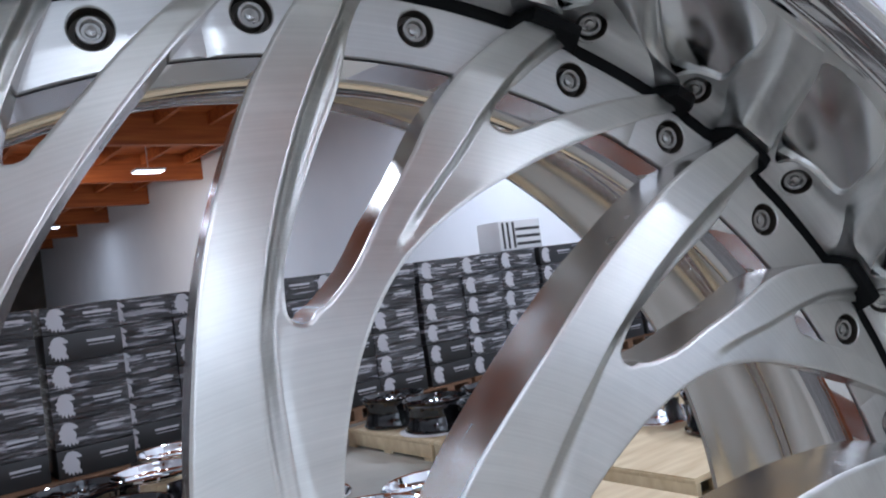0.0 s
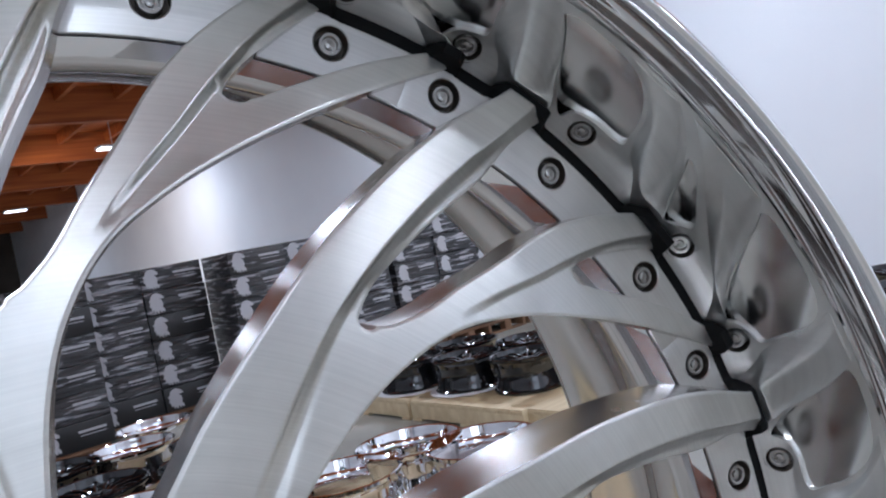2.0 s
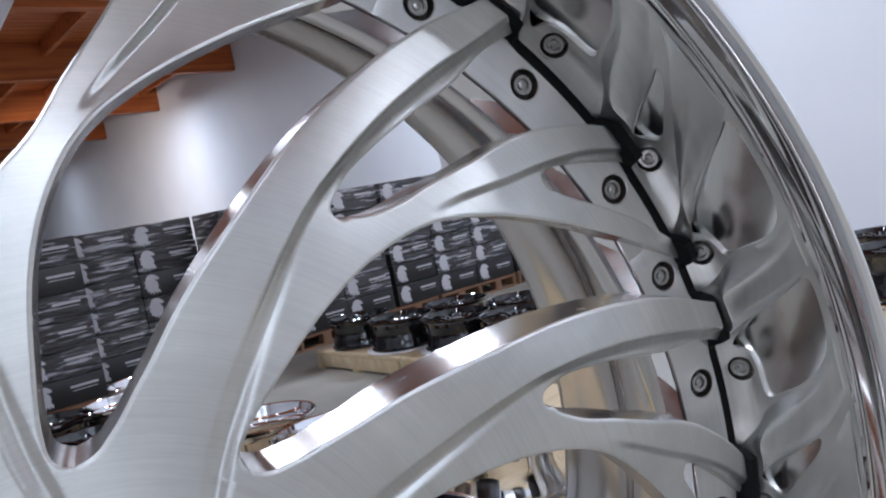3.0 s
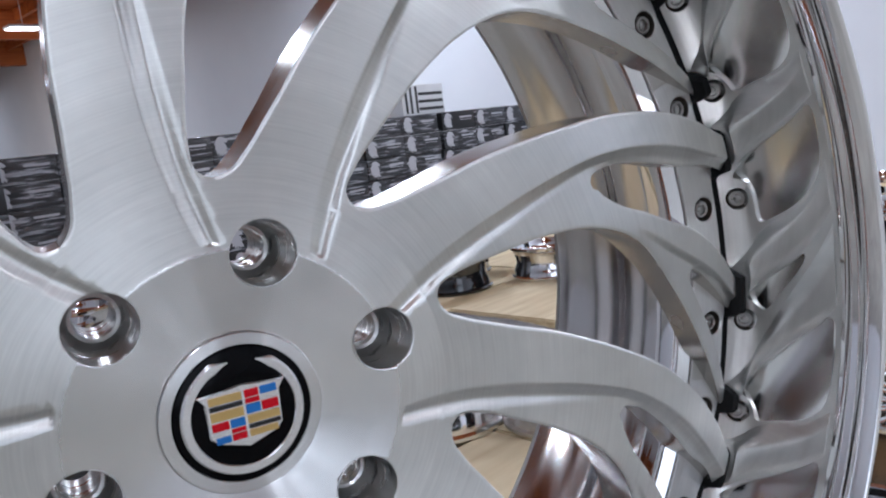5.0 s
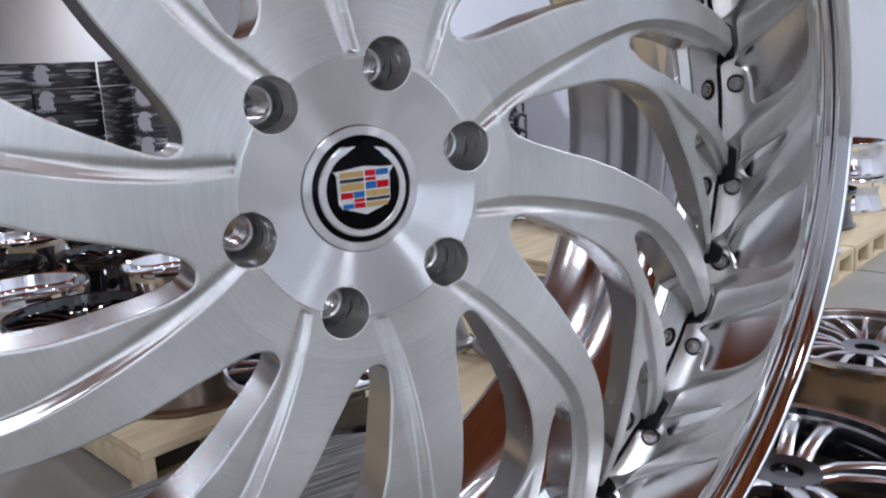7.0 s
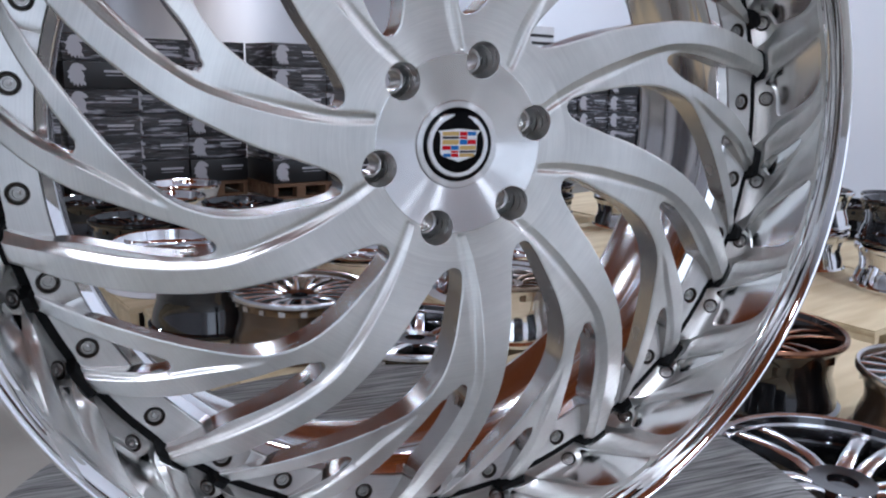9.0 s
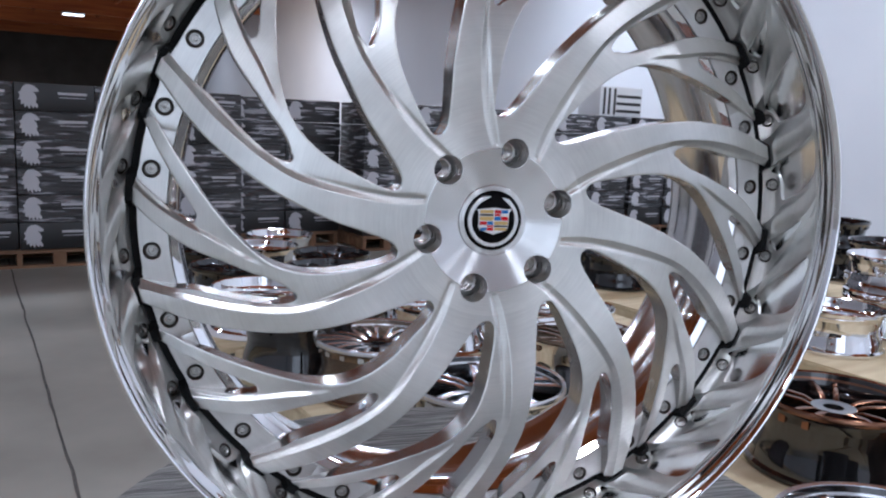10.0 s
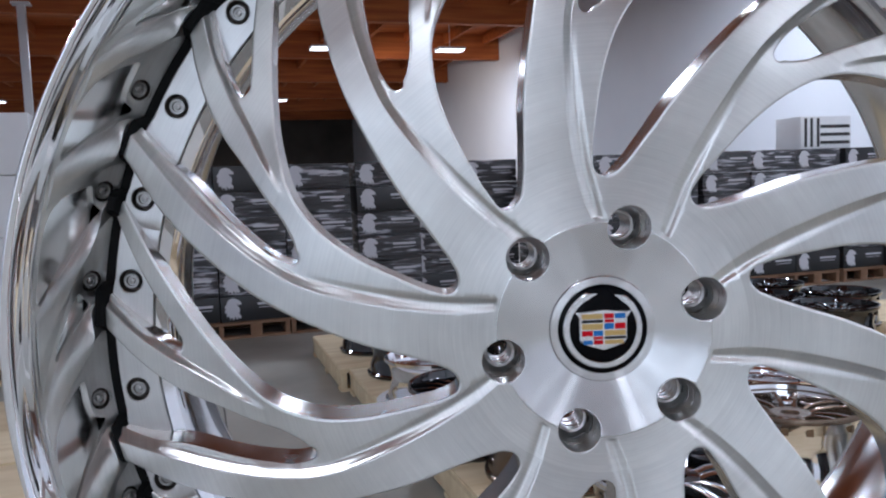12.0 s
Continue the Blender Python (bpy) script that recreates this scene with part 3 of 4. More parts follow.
crest = part("crest", shield([(-.0148, .0092), (-.007, .0100), (0, .0108), (.007, .0100), (.0148, .0092), (.0128, .0065), (.0125, -.0055), (.0105, -.0078), (0, -.0112), (-.0105, -.0078), (-.0125, -.0055), (-.0128, .0065)], -.0492, -.0506), CAP_SILVER, cap, "silver shield with coloured enamel blocks", 20)
crest.matrix_basis = Matrix.Diagonal((1.3, 1, 1.3, 1))
W, G, R, B, K = None, ENAMEL_GOLD, ENAMEL_RED, ENAMEL_BLUE, ENAMEL_BLACK
rows = [(.0083, .0058, [(-.0112, -.0005, G), (.0005, .0052, R), (.0058, .0112, B)]),
        (.0053, .0038, [(-.0112, -.0005, K), (.0005, .0052, R), (.0058, .0112, W)]),
        (.0033, .0003, [(-.0112, -.0005, G), (.0005, .0052, B), (.0058, .0112, R)]),
        (-.0004, -.0030, [(-.0112, -.0058, R), (-.0052, -.0005, B), (.0005, .0112, G)]),
        (-.0035, -.0048, [(-.0112, -.0058, W), (-.0052, -.0005, R), (.0005, .0112, K)]),
        (-.0053, -.0074, [(-.0105, -.0058, B), (-.0052, -.0005, R), (.0005, .0100, G)])]
for z1, z0, cells in rows:
    for x0, x1, mat in cells:
        if mat:
            part("enamel_block", boxed(x0, x1, -.0512, -.0503, z0, z1), mat, crest)

# bolt ring inside the seam


def seam(a):
    """Radius of the seam between spokes and lip: it steps outwards at the arms' ends."""
    a = np.asarray(a, float) % 36
    lift = lambda p, q, h: h * step(a, p - .9, p + .3) * (1 - step(a, q - .3, q + .9))  # noqa: E731
    return .3418 + lift(3.4, 8.2, .0018) + lift(19.6, 24.4, .0018) + lift(33.0, 35.6, .0012)


angles = np.arange(-4.0, 32.01, .6)
lap = [flat(.3105, a) for a in angles[::-1]] + [flat(float(seam(a)) - .0038, a) for a in angles]
holes = [ring_pts(.0080, 28, *flat(.3271, a)) for a in (-.5, 11.55, 25.17)]
one = plate(lap, holes, lambda r, a: r * 0.0, lambda r: r * 0 + .014, .0006, .006)
for v in list(one.verts.layers.float_vector.values()):
    one.verts.layers.float_vector.remove(v)
me_one = to_mesh("bolt_ring", one, ALU_SATIN, 36)
bm = bmesh.new()
for k in range(10):
    bm.from_mesh(me_one)
    verts = list(bm.verts)[-len(me_one.vertices):]
    bmesh.ops.transform(bm, matrix=spun(k), verts=verts)
wheel_part("bolt_ring", bm, ALU_SATIN, "satin ring with recessed bolts between the spoke ends")
wheel_part("ring_ledge", lathe([(.3100, .0020), (.3030, .0060), (.2995, .016), (.3005, .024), (.3300, .0245), (.3460, .018)], 180, "Y"), CHROME, "polished ledge behind the windows")


def bolt_parts():
    seat = lathe([(.0080, .0004), (.0079, .0078), (.0040, .0080), (.0005, .0080)], 28, "Y")
    head = lathe([(.0056, .0079), (.0056, .0024), (.0051, .0018), (.0040, .0018), (.0036, .0022), (.0034, .0040), (.0022, .0040), (.0020, .0026), (.0008, .0022), (.0002, .0022)], 24, "Y")
    return to_mesh("seat", seat, DARK_BORE), to_mesh("bolt", head, STEEL)


SEAT, HEAD = bolt_parts()
inner_at = [spun(k) @ Matrix.Translation(polar(.3271, a, 0)) for k in range(10) for a in (-.5, 11.55, 25.17)]
CONE = math.atan2(.018, .0135)
outer_at = [spun(k) @ Matrix.Rotation(radians(a), 4, "Y") @ Matrix.Translation((0, -.0066, .3507)) @ Matrix.Rotation(CONE, 4, "X") for k in range(10) for a in (-.7, 11.4, 25.0)]
for m in inner_at + outer_at:
    ob = new("bolt", HEAD)
    ob.parent, ob.matrix_basis = wheel, LIFT @ m
    s = new("bolt_seat", SEAT)
    s.parent = ob

# black seal in the seam
bm = bmesh.new()
rings = []
for i in range(720):
    a = i * .5
    m36 = a % 36
    up = sum(float(step(m36, p - .6, p + .4) * (1 - step(m36, q - .4, q + .6))) for p, q in ((3.4, 8.2), (19.6, 24.4), (33.0, 35.6)))
    rs, y = float(seam(a)), .0035 - .0145 * up
    rings.append([bm.verts.new(polar(rs + d, a, yy)) for d, yy in ((-.0054, y + .014), (-.0054 + .0032 * up, y + .0006), (-.0046 + .003 * up, y), (.0044 - .001 * up, y), (.0048 - .001 * up, y + .0006), (.0048, y + .014))])
for i in range(720):
    one, two = rings[i], rings[(i + 1) % 720]
    for k in range(5):
        bm.faces.new((one[k], one[k + 1], two[k + 1], two[k]))
wheel_part("seam_seal", bm, BLACK_SEAL, "black rubber seal zigzagging between spokes and lip")


# sloping bolt pads and fins on the lip's inner wall
def lip_point(a, s, lift=0.0):
    """A place on the lip's inside: s metres from the seam up the slope and the wall, lift metres off it towards the axis."""
    r0 = float(seam(a)) + .0034
    r1, y0, y1 = .3545, .0025, -.0125
    slope = math.hypot(r1 - r0, y1 - y0)
    if s <= slope:
        t = s / slope
        r, y = r0 + t * (r1 - r0), y0 + t * (y1 - y0)
        n = (-(y0 - y1) / slope, -(r1 - r0) / slope)
    else:
        t = s - slope
        r, y = r1 + .0052 * t / .0565, y1 - t
        n = (-1.0, 0.0)
    w = float(step(np.array(s), .0, slope + .010))
    size = math.hypot(w, 1 - w)
    n = (-w / size, -(1 - w) / size)
    return polar(r + n[0] * lift, a, y + n[1] * lift)


SLOPE = .0770
BOLTS = (-11.0, -.7, 11.4)


def lip_s(a, y):
    """How far up the lip's inside the depth y lies at a clock angle."""
    slope = math.hypot(.3545 - float(seam(a)) - .0034, .015)
    return slope * (.0025 - y) / .015 if y > -.0125 else slope - .0125 - y


def rounded(loop, times=2):
    """A closed outline with its corners cut round."""
    for _ in range(times):
        loop = [tuple(p[k] * u + q[k] * (1 - u) for k in (0, 1)) for p, q in zip(loop, loop[1:] + loop[:1]) for u in (.75, .25)]
    return loop


# openings between the ribs that bare the mirror lip: clock angle and depth
WINDOWS = [
    [(8.9, -.004), (9.5, -.0125), (11.2, -.0165), (13.2, -.0165), (14.3, -.019), (13.6, -.028), (12.6, -.042), (10.6, -.058), (8.0, -.067), (1.4, -.0685), (3.3, -.053), (5.0, -.036), (6.7, -.018)],
    [(-13.9, -.007), (-13.0, -.0105), (-12.1, -.0185), (-12.8, -.024), (-14.5, -.032), (-17.6, -.048), (-19.2, -.050), (-17.0, -.032), (-15.2, -.016)],
    [(-3.2, -.004), (-2.4, -.0105), (-1.2, -.0165), (.0, -.019), (-.6, -.030), (-1.5, -.052), (-3.4, -.066), (-8.0, -.0685), (-13.6, -.0685), (-10.0, -.045), (-6.0, -.018)],
]
BREAK = curve_at([(0, 18.0), (.02, 17.2), (.037, 15.8), (.056, 14.0), (.077, 11.5)])


def pad_sector():
    """One tenth of the sloping pad ring, laid out flat with its bolt holes and then bent round the lip."""
    scale = radians(1) * .35
    side = [(float(BREAK(h)), h) for h in np.linspace(0, SLOPE, 20)]
    edge = [(a * scale, 0.0) for a in np.arange(side[0][0] - 36, side[0][0] - .3, .6)] + [(a * scale, h) for a, h in side]
    edge += [(a * scale, SLOPE) for a in np.arange(side[-1][0] - .6, side[-1][0] - 35.7, -.6)] + [((a - 36) * scale, h) for a, h in side[:0:-1]]
    holes = [ring_pts(.0074, 28, a * scale, .0112) for a in BOLTS]
    holes += [[(a * scale, lip_s(a, y)) for a, y in rounded(w)] for w in WINDOWS]
    holes = [[tuple(float(c) for c in v) for v in h] for h in holes]
    pts, edges = [], []
    for loop in [edge] + holes:
        start = len(pts)
        pts += loop
        edges += [(start + i, start + (i + 1) % len(loop)) for i in range(len(loop))]
    gx, gy = np.meshgrid(np.arange(-25 * scale, 18 * scale, .004), np.arange(.003, SLOPE - .001, .0045))
    cand = np.stack([gx.ravel(), gy.ravel()], 1)
    cand = cand[inside(np.array(edge), cand) & (distance(np.array(edge), cand) > .001)]
    for h in holes:
        cand = cand[~inside(np.array(h), cand) & (distance(np.array(h), cand) > .001)]
    pts += [tuple(p) for p in cand]
    vs, _, fs, *_ = mathutils.geometry.delaunay_2d_cdt([Vector(p) for p in pts], edges, [], 1, 1e-6)
    bm = bmesh.new()
    verts = [bm.verts.new(lip_point(v.x / scale, min(max(v.y, 0), SLOPE))) for v in vs]
    for f in fs:
        mid = np.array([sum((vs[k] for k in f), Vector((0, 0))) / len(f)])
        if inside(np.array(edge), mid)[0] and not any(inside(np.array(h), mid)[0] for h in holes):
            bm.faces.new([verts[k] for k in f])
    for h in holes[3:]:                                              # the openings' walls
        top = [bm.verts.new(lip_point(x / scale, s)) for x, s in h]
        low = [bm.verts.new(lip_point(x / scale, s, -.0035)) for x, s in h]
        for k in range(len(h)):
            bm.faces.new((top[k], top[(k + 1) % len(h)], low[(k + 1) % len(h)], low[k]))
    return bm


first = wheel_part("bolt_pad", pad_sector(), ALU_LIP, "sloping satin pad with bolts and openings below the lip")
for k in range(1, 10):
    part_copy(first, wheel, LIFT @ spun(k))


def rib_mesh(depths, low, ridge, high, tall):
    """A rib that carries an arm on up the lip: feet and ridge as clock angles over depth."""
    low, ridge, high = (curve_at([(-y, a) for y, a in zip(depths, line)]) for line in (low, ridge, high))
    bm = bmesh.new()
    grid = []
    for i in range(27):
        t = i / 26
        y = depths[0] + (depths[-1] - depths[0]) * t
        l, m, h = (float(c(-y)) for c in (low, ridge, high))
        top = tall * (1 - t) ** 1.5 + .0012
        row = [(l - .1, -.2), (l, .0), (l + (m - l) * .3, .22), (l + (m - l) * .65, .66), (l + (m - l) * .9, .95), (m, 1.0), (m + (h - m) * .12, 1.0), (m + (h - m) * .45, .9),
               (m + (h - m) * .72, .74), (m + (h - m) * .86, .5), (m + (h - m) * .95, .16), (h, -.04), (h + .1, -.2)]
        grid.append([bm.verts.new(lip_point(a, lip_s(a, y), top * k)) for a, k in row])
    for one, two in zip(grid, grid[1:]):
        for k in range(len(one) - 1):
            bm.faces.new((one[k], one[k + 1], two[k + 1], two[k]))
    bm.faces.new(grid[0])
    bm.faces.new(grid[-1])
    return bm


DEPTHS = (.0015, -.008, -.0165, -.030, -.045, -.058, -.069)
for low, ridge, high, tall in (
        ((3.2, 2.2, .9, -.3, -1.0, -1.8, -3.2), (4.0, 3.8, 3.3, 2.3, 1.2, .0, -1.6), (8.4, 7.7, 6.7, 5.5, 4.1, 2.7, 1.3), .0110),
        ((19.4, 17.6, 15.6, 13.9, 12.7, 10.8, 7.6), (20.2, 19.2, 17.8, 15.9, 13.8, 11.6, 9.2), (23.6, 21.9, 20.6, 19.2, 17.4, 15.2, 12.5), .0110),
        ((32.6, 30.4, 27.4, 23.6, 20.0, 17.0, 14.0), (33.4, 32.0, 29.2, 26.0, 22.9, 20.2, 17.6), (35.5, 32.6, 30.2, 28.0, 25.9, 24.2, 22.4), .0085)):
    first = wheel_part("lip_rib", rib_mesh(DEPTHS, low, ridge, high, tall), ALU_LIP, "brushed rib carrying the spoke up the lip", 40)
    for k in range(1, 10):
        part_copy(first, wheel, LIFT @ spun(k))

wheel_part("lip_wall", lathe([(.3478, .0195), (.3560, .010), (.3567, -.0125), (.3608, -.0665)], 240, "Y"), LIP_POLISH, "polished inner wall of the lip", 75)
wheel_part("lip", lathe([(.3480, .0205), (.3612, .012), (.3612, -.060), (.3608, -.0665), (.3603, -.0715), (.3594, -.0745), (.3590, -.0770), (.3596, -.0795), (.3608, -.0820), (.3612, -.0840), (.3616, -.0870),
    (.3630, -.0908), (.3646, -.0940), (.3662, -.0958), (.3677, -.0958), (.3687, -.0942), (.3690, -.0905), (.3682, -.087), (.3655, -.0845), (.3640, -.080), (.3632, -.060), (.3632, .0), (.3560, .014), (.3482, .0210)], 240, "Y", True), CHROME, "mirror-polished rolled lip", 75)
wheel_part("barrel", lathe([(.3480, .0205), (.3440, .026), (.3340, .036), (.3300, .044), (.3300, .086), (.3320, .092), (.3370, .102), (.3390, .110), (.3395, .146), (.3365, .156),
    (.3355, .168), (.3350, .178)], 240, "Y"), BARREL, "polished inner barrel", 50)
wheel_part("barrel_outside", lathe([(.3560, .014), (.3440, .034), (.3400, .046), (.3400, .092), (.3470, .115), (.3475, .150), (.3480, .160)], 160, "Y"), ALU_SATIN)
wheel_part("rear_flange", lathe([(.3350, .178), (.3356, .183), (.3385, .187), (.3480, .189), (.3640, .188), (.3690, .185), (.3690, .178), (.3620, .170), (.3480, .160)], 200, "Y"), ALU_SATIN, "satin rear rim flange", 60)
valve = cap_ends(lathe([(.003, 0), (.003, -.018), (.0038, -.019), (.0038, -.026), (.002, -.027)], 16, "Y"))
ob = wheel_part("valve_stem", valve, STEEL)
ob.matrix_basis = LIFT @ Matrix.Translation(polar(.325, 33, .06)) @ Matrix.Rotation(radians(-40), 4, "X")


# ---- the stand ----
stand = thing("display_stand", (0, 0.02, 0), 0, "round display stand covered with grey striped carpet, black trim", "stand")
TOPZ = HUB_Z - RIM_R
part("carpet_top", cap_ends(lathe([(.001, TOPZ - .001), (.20, TOPZ - .001), (.405, TOPZ - .001), (.422, TOPZ - .004), (.432, TOPZ - .014), (.434, TOPZ - .05)], 120)), CARPET, stand, "grey striped loop carpet")
part("trim", lathe([(.434, TOPZ - .05), (.440, TOPZ - .052), (.440, TOPZ - .085), (.434, TOPZ - .087), (.40, TOPZ - .087)], 120), RUBBER, stand, "black edge trim")
part("column", cap_ends(lathe([(.40, TOPZ - .087), (.13, TOPZ - .12), (.11, .08), (.30, .03), (.31, .0)], 64)), RUBBER, stand)
for sgn in (-1, 1):
    wedge = thing("wheel_chock", (sgn * .085, .02, TOPZ), 0, "small black rubber chock beside the wheel", "chock", "chocks under the wheel")
    bm = bmesh.new()
    pr = [(0, 0), (.05, 0), (.05, .012), (0, .003)]
    one = [bm.verts.new((sgn * x, -.05, z)) for x, z in pr]
    two = [bm.verts.new((sgn * x, .12, z)) for x, z in pr]
    bm.faces.new(one)
    bm.faces.new(two)
    for i in range(4):
        bm.faces.new((one[i], one[(i + 1) % 4], two[(i + 1) % 4], two[i]))
    part("wedge", bm, RUBBER, wedge)


# ---- pallets ----
def pallet_thing(PLY, label, group):
    p = thing("pallet", (0, 0, 0), 0, label, "pallet", group)
    first = part("deck_board", boxed(-.6, .6, -.059, .059, .122, .144, .002), PLY, p)
    first.matrix_basis = Matrix.Translation((0, -.54, 0))
    for k in range(1, 10):
        part_copy(first, p, Matrix.Translation((0, -.54 + .12 * k, 0)))
    part("plywood_sheet", boxed(-.595, .595, -.595, .595, .1445, .154, .002), PLY, p, "smooth pale plywood sheet")
    low = part("bottom_board", boxed(-.6, .6, -.05, .05, 0, .02, .002), PLY, p)
    low.matrix_basis = Matrix.Translation((0, -.55, 0))
    for y in (0, .55):
        part_copy(low, p, Matrix.Translation((0, y, 0)))
    st = part("stringer", boxed(-.02, .02, -.6, .6, .02, .122, .002), PLY, p)
    st.matrix_basis = Matrix.Translation((-.575, 0, 0))
    for x in (0, .575):
        part_copy(st, p, Matrix.Translation((x, 0, 0)))
    blk = part("block", boxed(-.05, .05, -.05, .05, .02, .122, .002), PLY, p)
    blk.matrix_basis = Matrix.Translation((-.3, -.55, 0))
    for x, y in ((.3, -.55), (-.3, .55), (.3, .55)):
        part_copy(blk, p, Matrix.Translation((x, y, 0)))
    return p


U = Vector((math.cos(radians(TURN)), math.sin(radians(TURN)), 0))
V = Vector((-math.sin(radians(TURN)), math.cos(radians(TURN)), 0))
base = Vector((.10, 1.98, 0))
spots = [base + U * (.61 - .052 * k) + V * (.61 + 1.24 * k) for k in range(3)]
spots += [base + U * 1.84 + V * .47]
spots += [Vector((2.55, 4.75, 0)) + V * (1.24 * k) + U * .1 for k in range(2)]
spots += [Vector((3.0, 1.9, 0)) + U * .5 + V * .55 + U * 1.24 * k + V * 1.3 * j for k in range(3) for j in range(3)]
spots += [Vector((.95, 1.38, 0)) + U * (1.22 * i) - V * (1.22 * j) for i in range(2) for j in range(2)]
spots += [Vector((-2.32, 3.36, 0)), Vector((-1.98, 2.18, 0))]
src = pallet_thing(PLY, "pale new pine pallet with closed plank deck on the floor", "pallets with display wheels")
src.matrix_basis = Matrix.Translation(spots[0]) @ Matrix.Rotation(radians(TURN), 4, "Z")
for p in spots[1:]:
    copy_thing(src, Matrix.Translation(p) @ Matrix.Rotation(radians(TURN), 4, "Z"))
DECK = .1545


# ---- display wheels lying on the pallets ----
def rim_profile(r, h):
    return [(r * .93, 0), (r, .006), (r, .02), (r * .95, .03), (r * .92, h * .3), (r * .86, h * .5), (r * .88, h * .72), (r * .95, h * .86), (r, h - .02), (r, h - .004), (r * .985, h),
            (r * .95, h - .004), (r * .93, h - .03), (r * .84, h * .5), (r * .88, h * .2), (r * .91, .012)]


def lying_wheel(label, r, h, rim_mat, face_mat, spokes, edge_mat=None, twin=True, deep=.03, face_top=None, broad=1.0):
    w = thing("alloy_wheel", (0, 0, 0), 0, label, "wheel", "display wheels on pallets")
    part("rim", lathe(rim_profile(r, h), 64, "Z", True), rim_mat, w)
    if edge_mat:
        part("lip", lathe([(r * .93, h - .028), (r * .955, h - .002), (r * .99, h + .002), (r * 1.004, h - .006), (r * 1.003, h - .02)], 64), edge_mat, w)
    if spokes:
        z = h - deep
        part("hub", cap_ends(lathe([(.082, z - .06), (.082, z - .026), (.074, z - .016), (.035, z - .018), (.033, z - .028), (.001, z - .028)], 40)), face_mat, w)
        bm = bmesh.new()
        offs = (-.016, .016) if twin else (0,)
        for d in offs:
            v = []
            for x, half, zz in ((.06, .011 * broad, z - .020), (.36 * r, .010 * broad, z - .004), (.6 * r, .009 * broad, z + .002), (.94 * r, .012 * broad, z - .003)):
                o = d * (.8 + 1.9 * (x / r)) if twin else 0
                v.append([bm.verts.new((x, o + s * half, zz - k)) for s, k in ((-1, .03), (-1, .004), (-.6, 0), (.6, 0), (1, .004), (1, .03))])
            for one, two in zip(v, v[1:]):
                for k in range(5):
                    bm.faces.new((one[k], one[k + 1], two[k + 1], two[k]))
            bm.faces.new(v[0])
            bm.faces.new(v[-1])
        first = part("spoke", bm, face_top or face_mat, w)
        for k in range(1, spokes):
            part_copy(first, w, Matrix.Rotation(2 * math.pi * k / spokes, 4, "Z"))
    return w


KINDS = {
    "chrome": lying_wheel("bare chrome wheel barrel lying face up on a pallet", .27, .24, CHROME, CHROME, 0),
    "black": lying_wheel("gloss black wheel lying face up on a pallet", .27, .25, GLOSS_BLACK, GLOSS_BLACK, 7),
    "deepblack": lying_wheel("deep gloss black wheel with many spokes on a pallet", .28, .27, GLOSS_BLACK, GLOSS_BLACK, 8, GLOSS_BLACK),
    "mesh": lying_wheel("black wheel with machined silver mesh spokes lying face up", .28, .25, BRONZE, GLOSS_BLACK, 10, MACHINED, True, .02, MACHINED),
    "split": lying_wheel("black wheel with machined silver split spokes lying face up", .29, .25, GLOSS_BLACK, GLOSS_BLACK, 5, MACHINED, True, .02, MACHINED, 1.7),
    "copper": lying_wheel("gloss black wheel with copper tinted spokes lying face up", .28, .27, GLOSS_BLACK, GLOSS_BLACK, 5, COPPER, True, .03, COPPER),
    "bronze": lying_wheel("polished bronze tinted wheel barrel lying on a pallet", .26, .27, CHROME, BRONZE, 6, BRONZE),
    "grey": lying_wheel("matt grey wheel barrel standing on a pallet", .22, .24, ALU_SATIN, ALU_SATIN, 6),
}
LAID = [("deepblack", .07, 2.84), ("mesh", .37, 2.44), ("split", .64, 1.80), ("chrome", .82, 3.10), ("chrome", -.08, 3.58), ("black", -.22, 4.20), ("black", .36, 4.14), ("black", .45, 4.66), ("chrome", .15, 5.68),
        ("chrome", .60, 3.62), ("bronze", 1.26, 2.34), ("chrome", 1.46, 2.96), ("black", -.46, 4.92), ("chrome", -.02, 5.08), ("chrome", 1.22, 3.30),
        ("black", 1.94, 6.15), ("black", 2.12, 5.60), ("black", 2.38, 5.08), ("black", 2.62, 4.56), ("black", 2.66, 5.66), ("black", 2.95, 5.10),
        ("copper", 1.80, 1.40), ("grey", 1.62, 2.02), ("mesh", 2.08, .88), ("split", 1.24, .55), ("split", 1.45, -.15),
        ("chrome", 3.05, 2.80), ("chrome", 3.75, 2.35), ("chrome", 3.62, 2.98), ("black", 4.45, 2.7), ("chrome", 5.1, 2.9), ("black", 3.4, 3.75), ("chrome", 4.1, 3.5), ("black", 4.8, 3.7), ("chrome", 4.0, 4.6), ("black", 4.8, 4.8), ("chrome", 3.3, 4.35), ("black", 5.6, 3.9)]
used = set()
for n, (kind, x, y) in enumerate(LAID):
    m = Matrix.Translation((x, y, DECK)) @ Matrix.Rotation(radians(37 * n), 4, "Z")
    if kind in used:
        copy_thing(KINDS[kind], m)
    else:
        KINDS[kind].matrix_basis = m
        used.add(kind)
for n, (x, y) in enumerate(((3.75, 2.35), (5.1, 2.9), (4.1, 3.5), (3.62, 2.98), (4.8, 4.8))):   # a second layer on the far stacks
    copy_thing(KINDS["chrome" if n % 2 else "black"], Matrix.Translation((x, y, DECK + .252)) @ Matrix.Rotation(radians(20 * n), 4, "Z"))
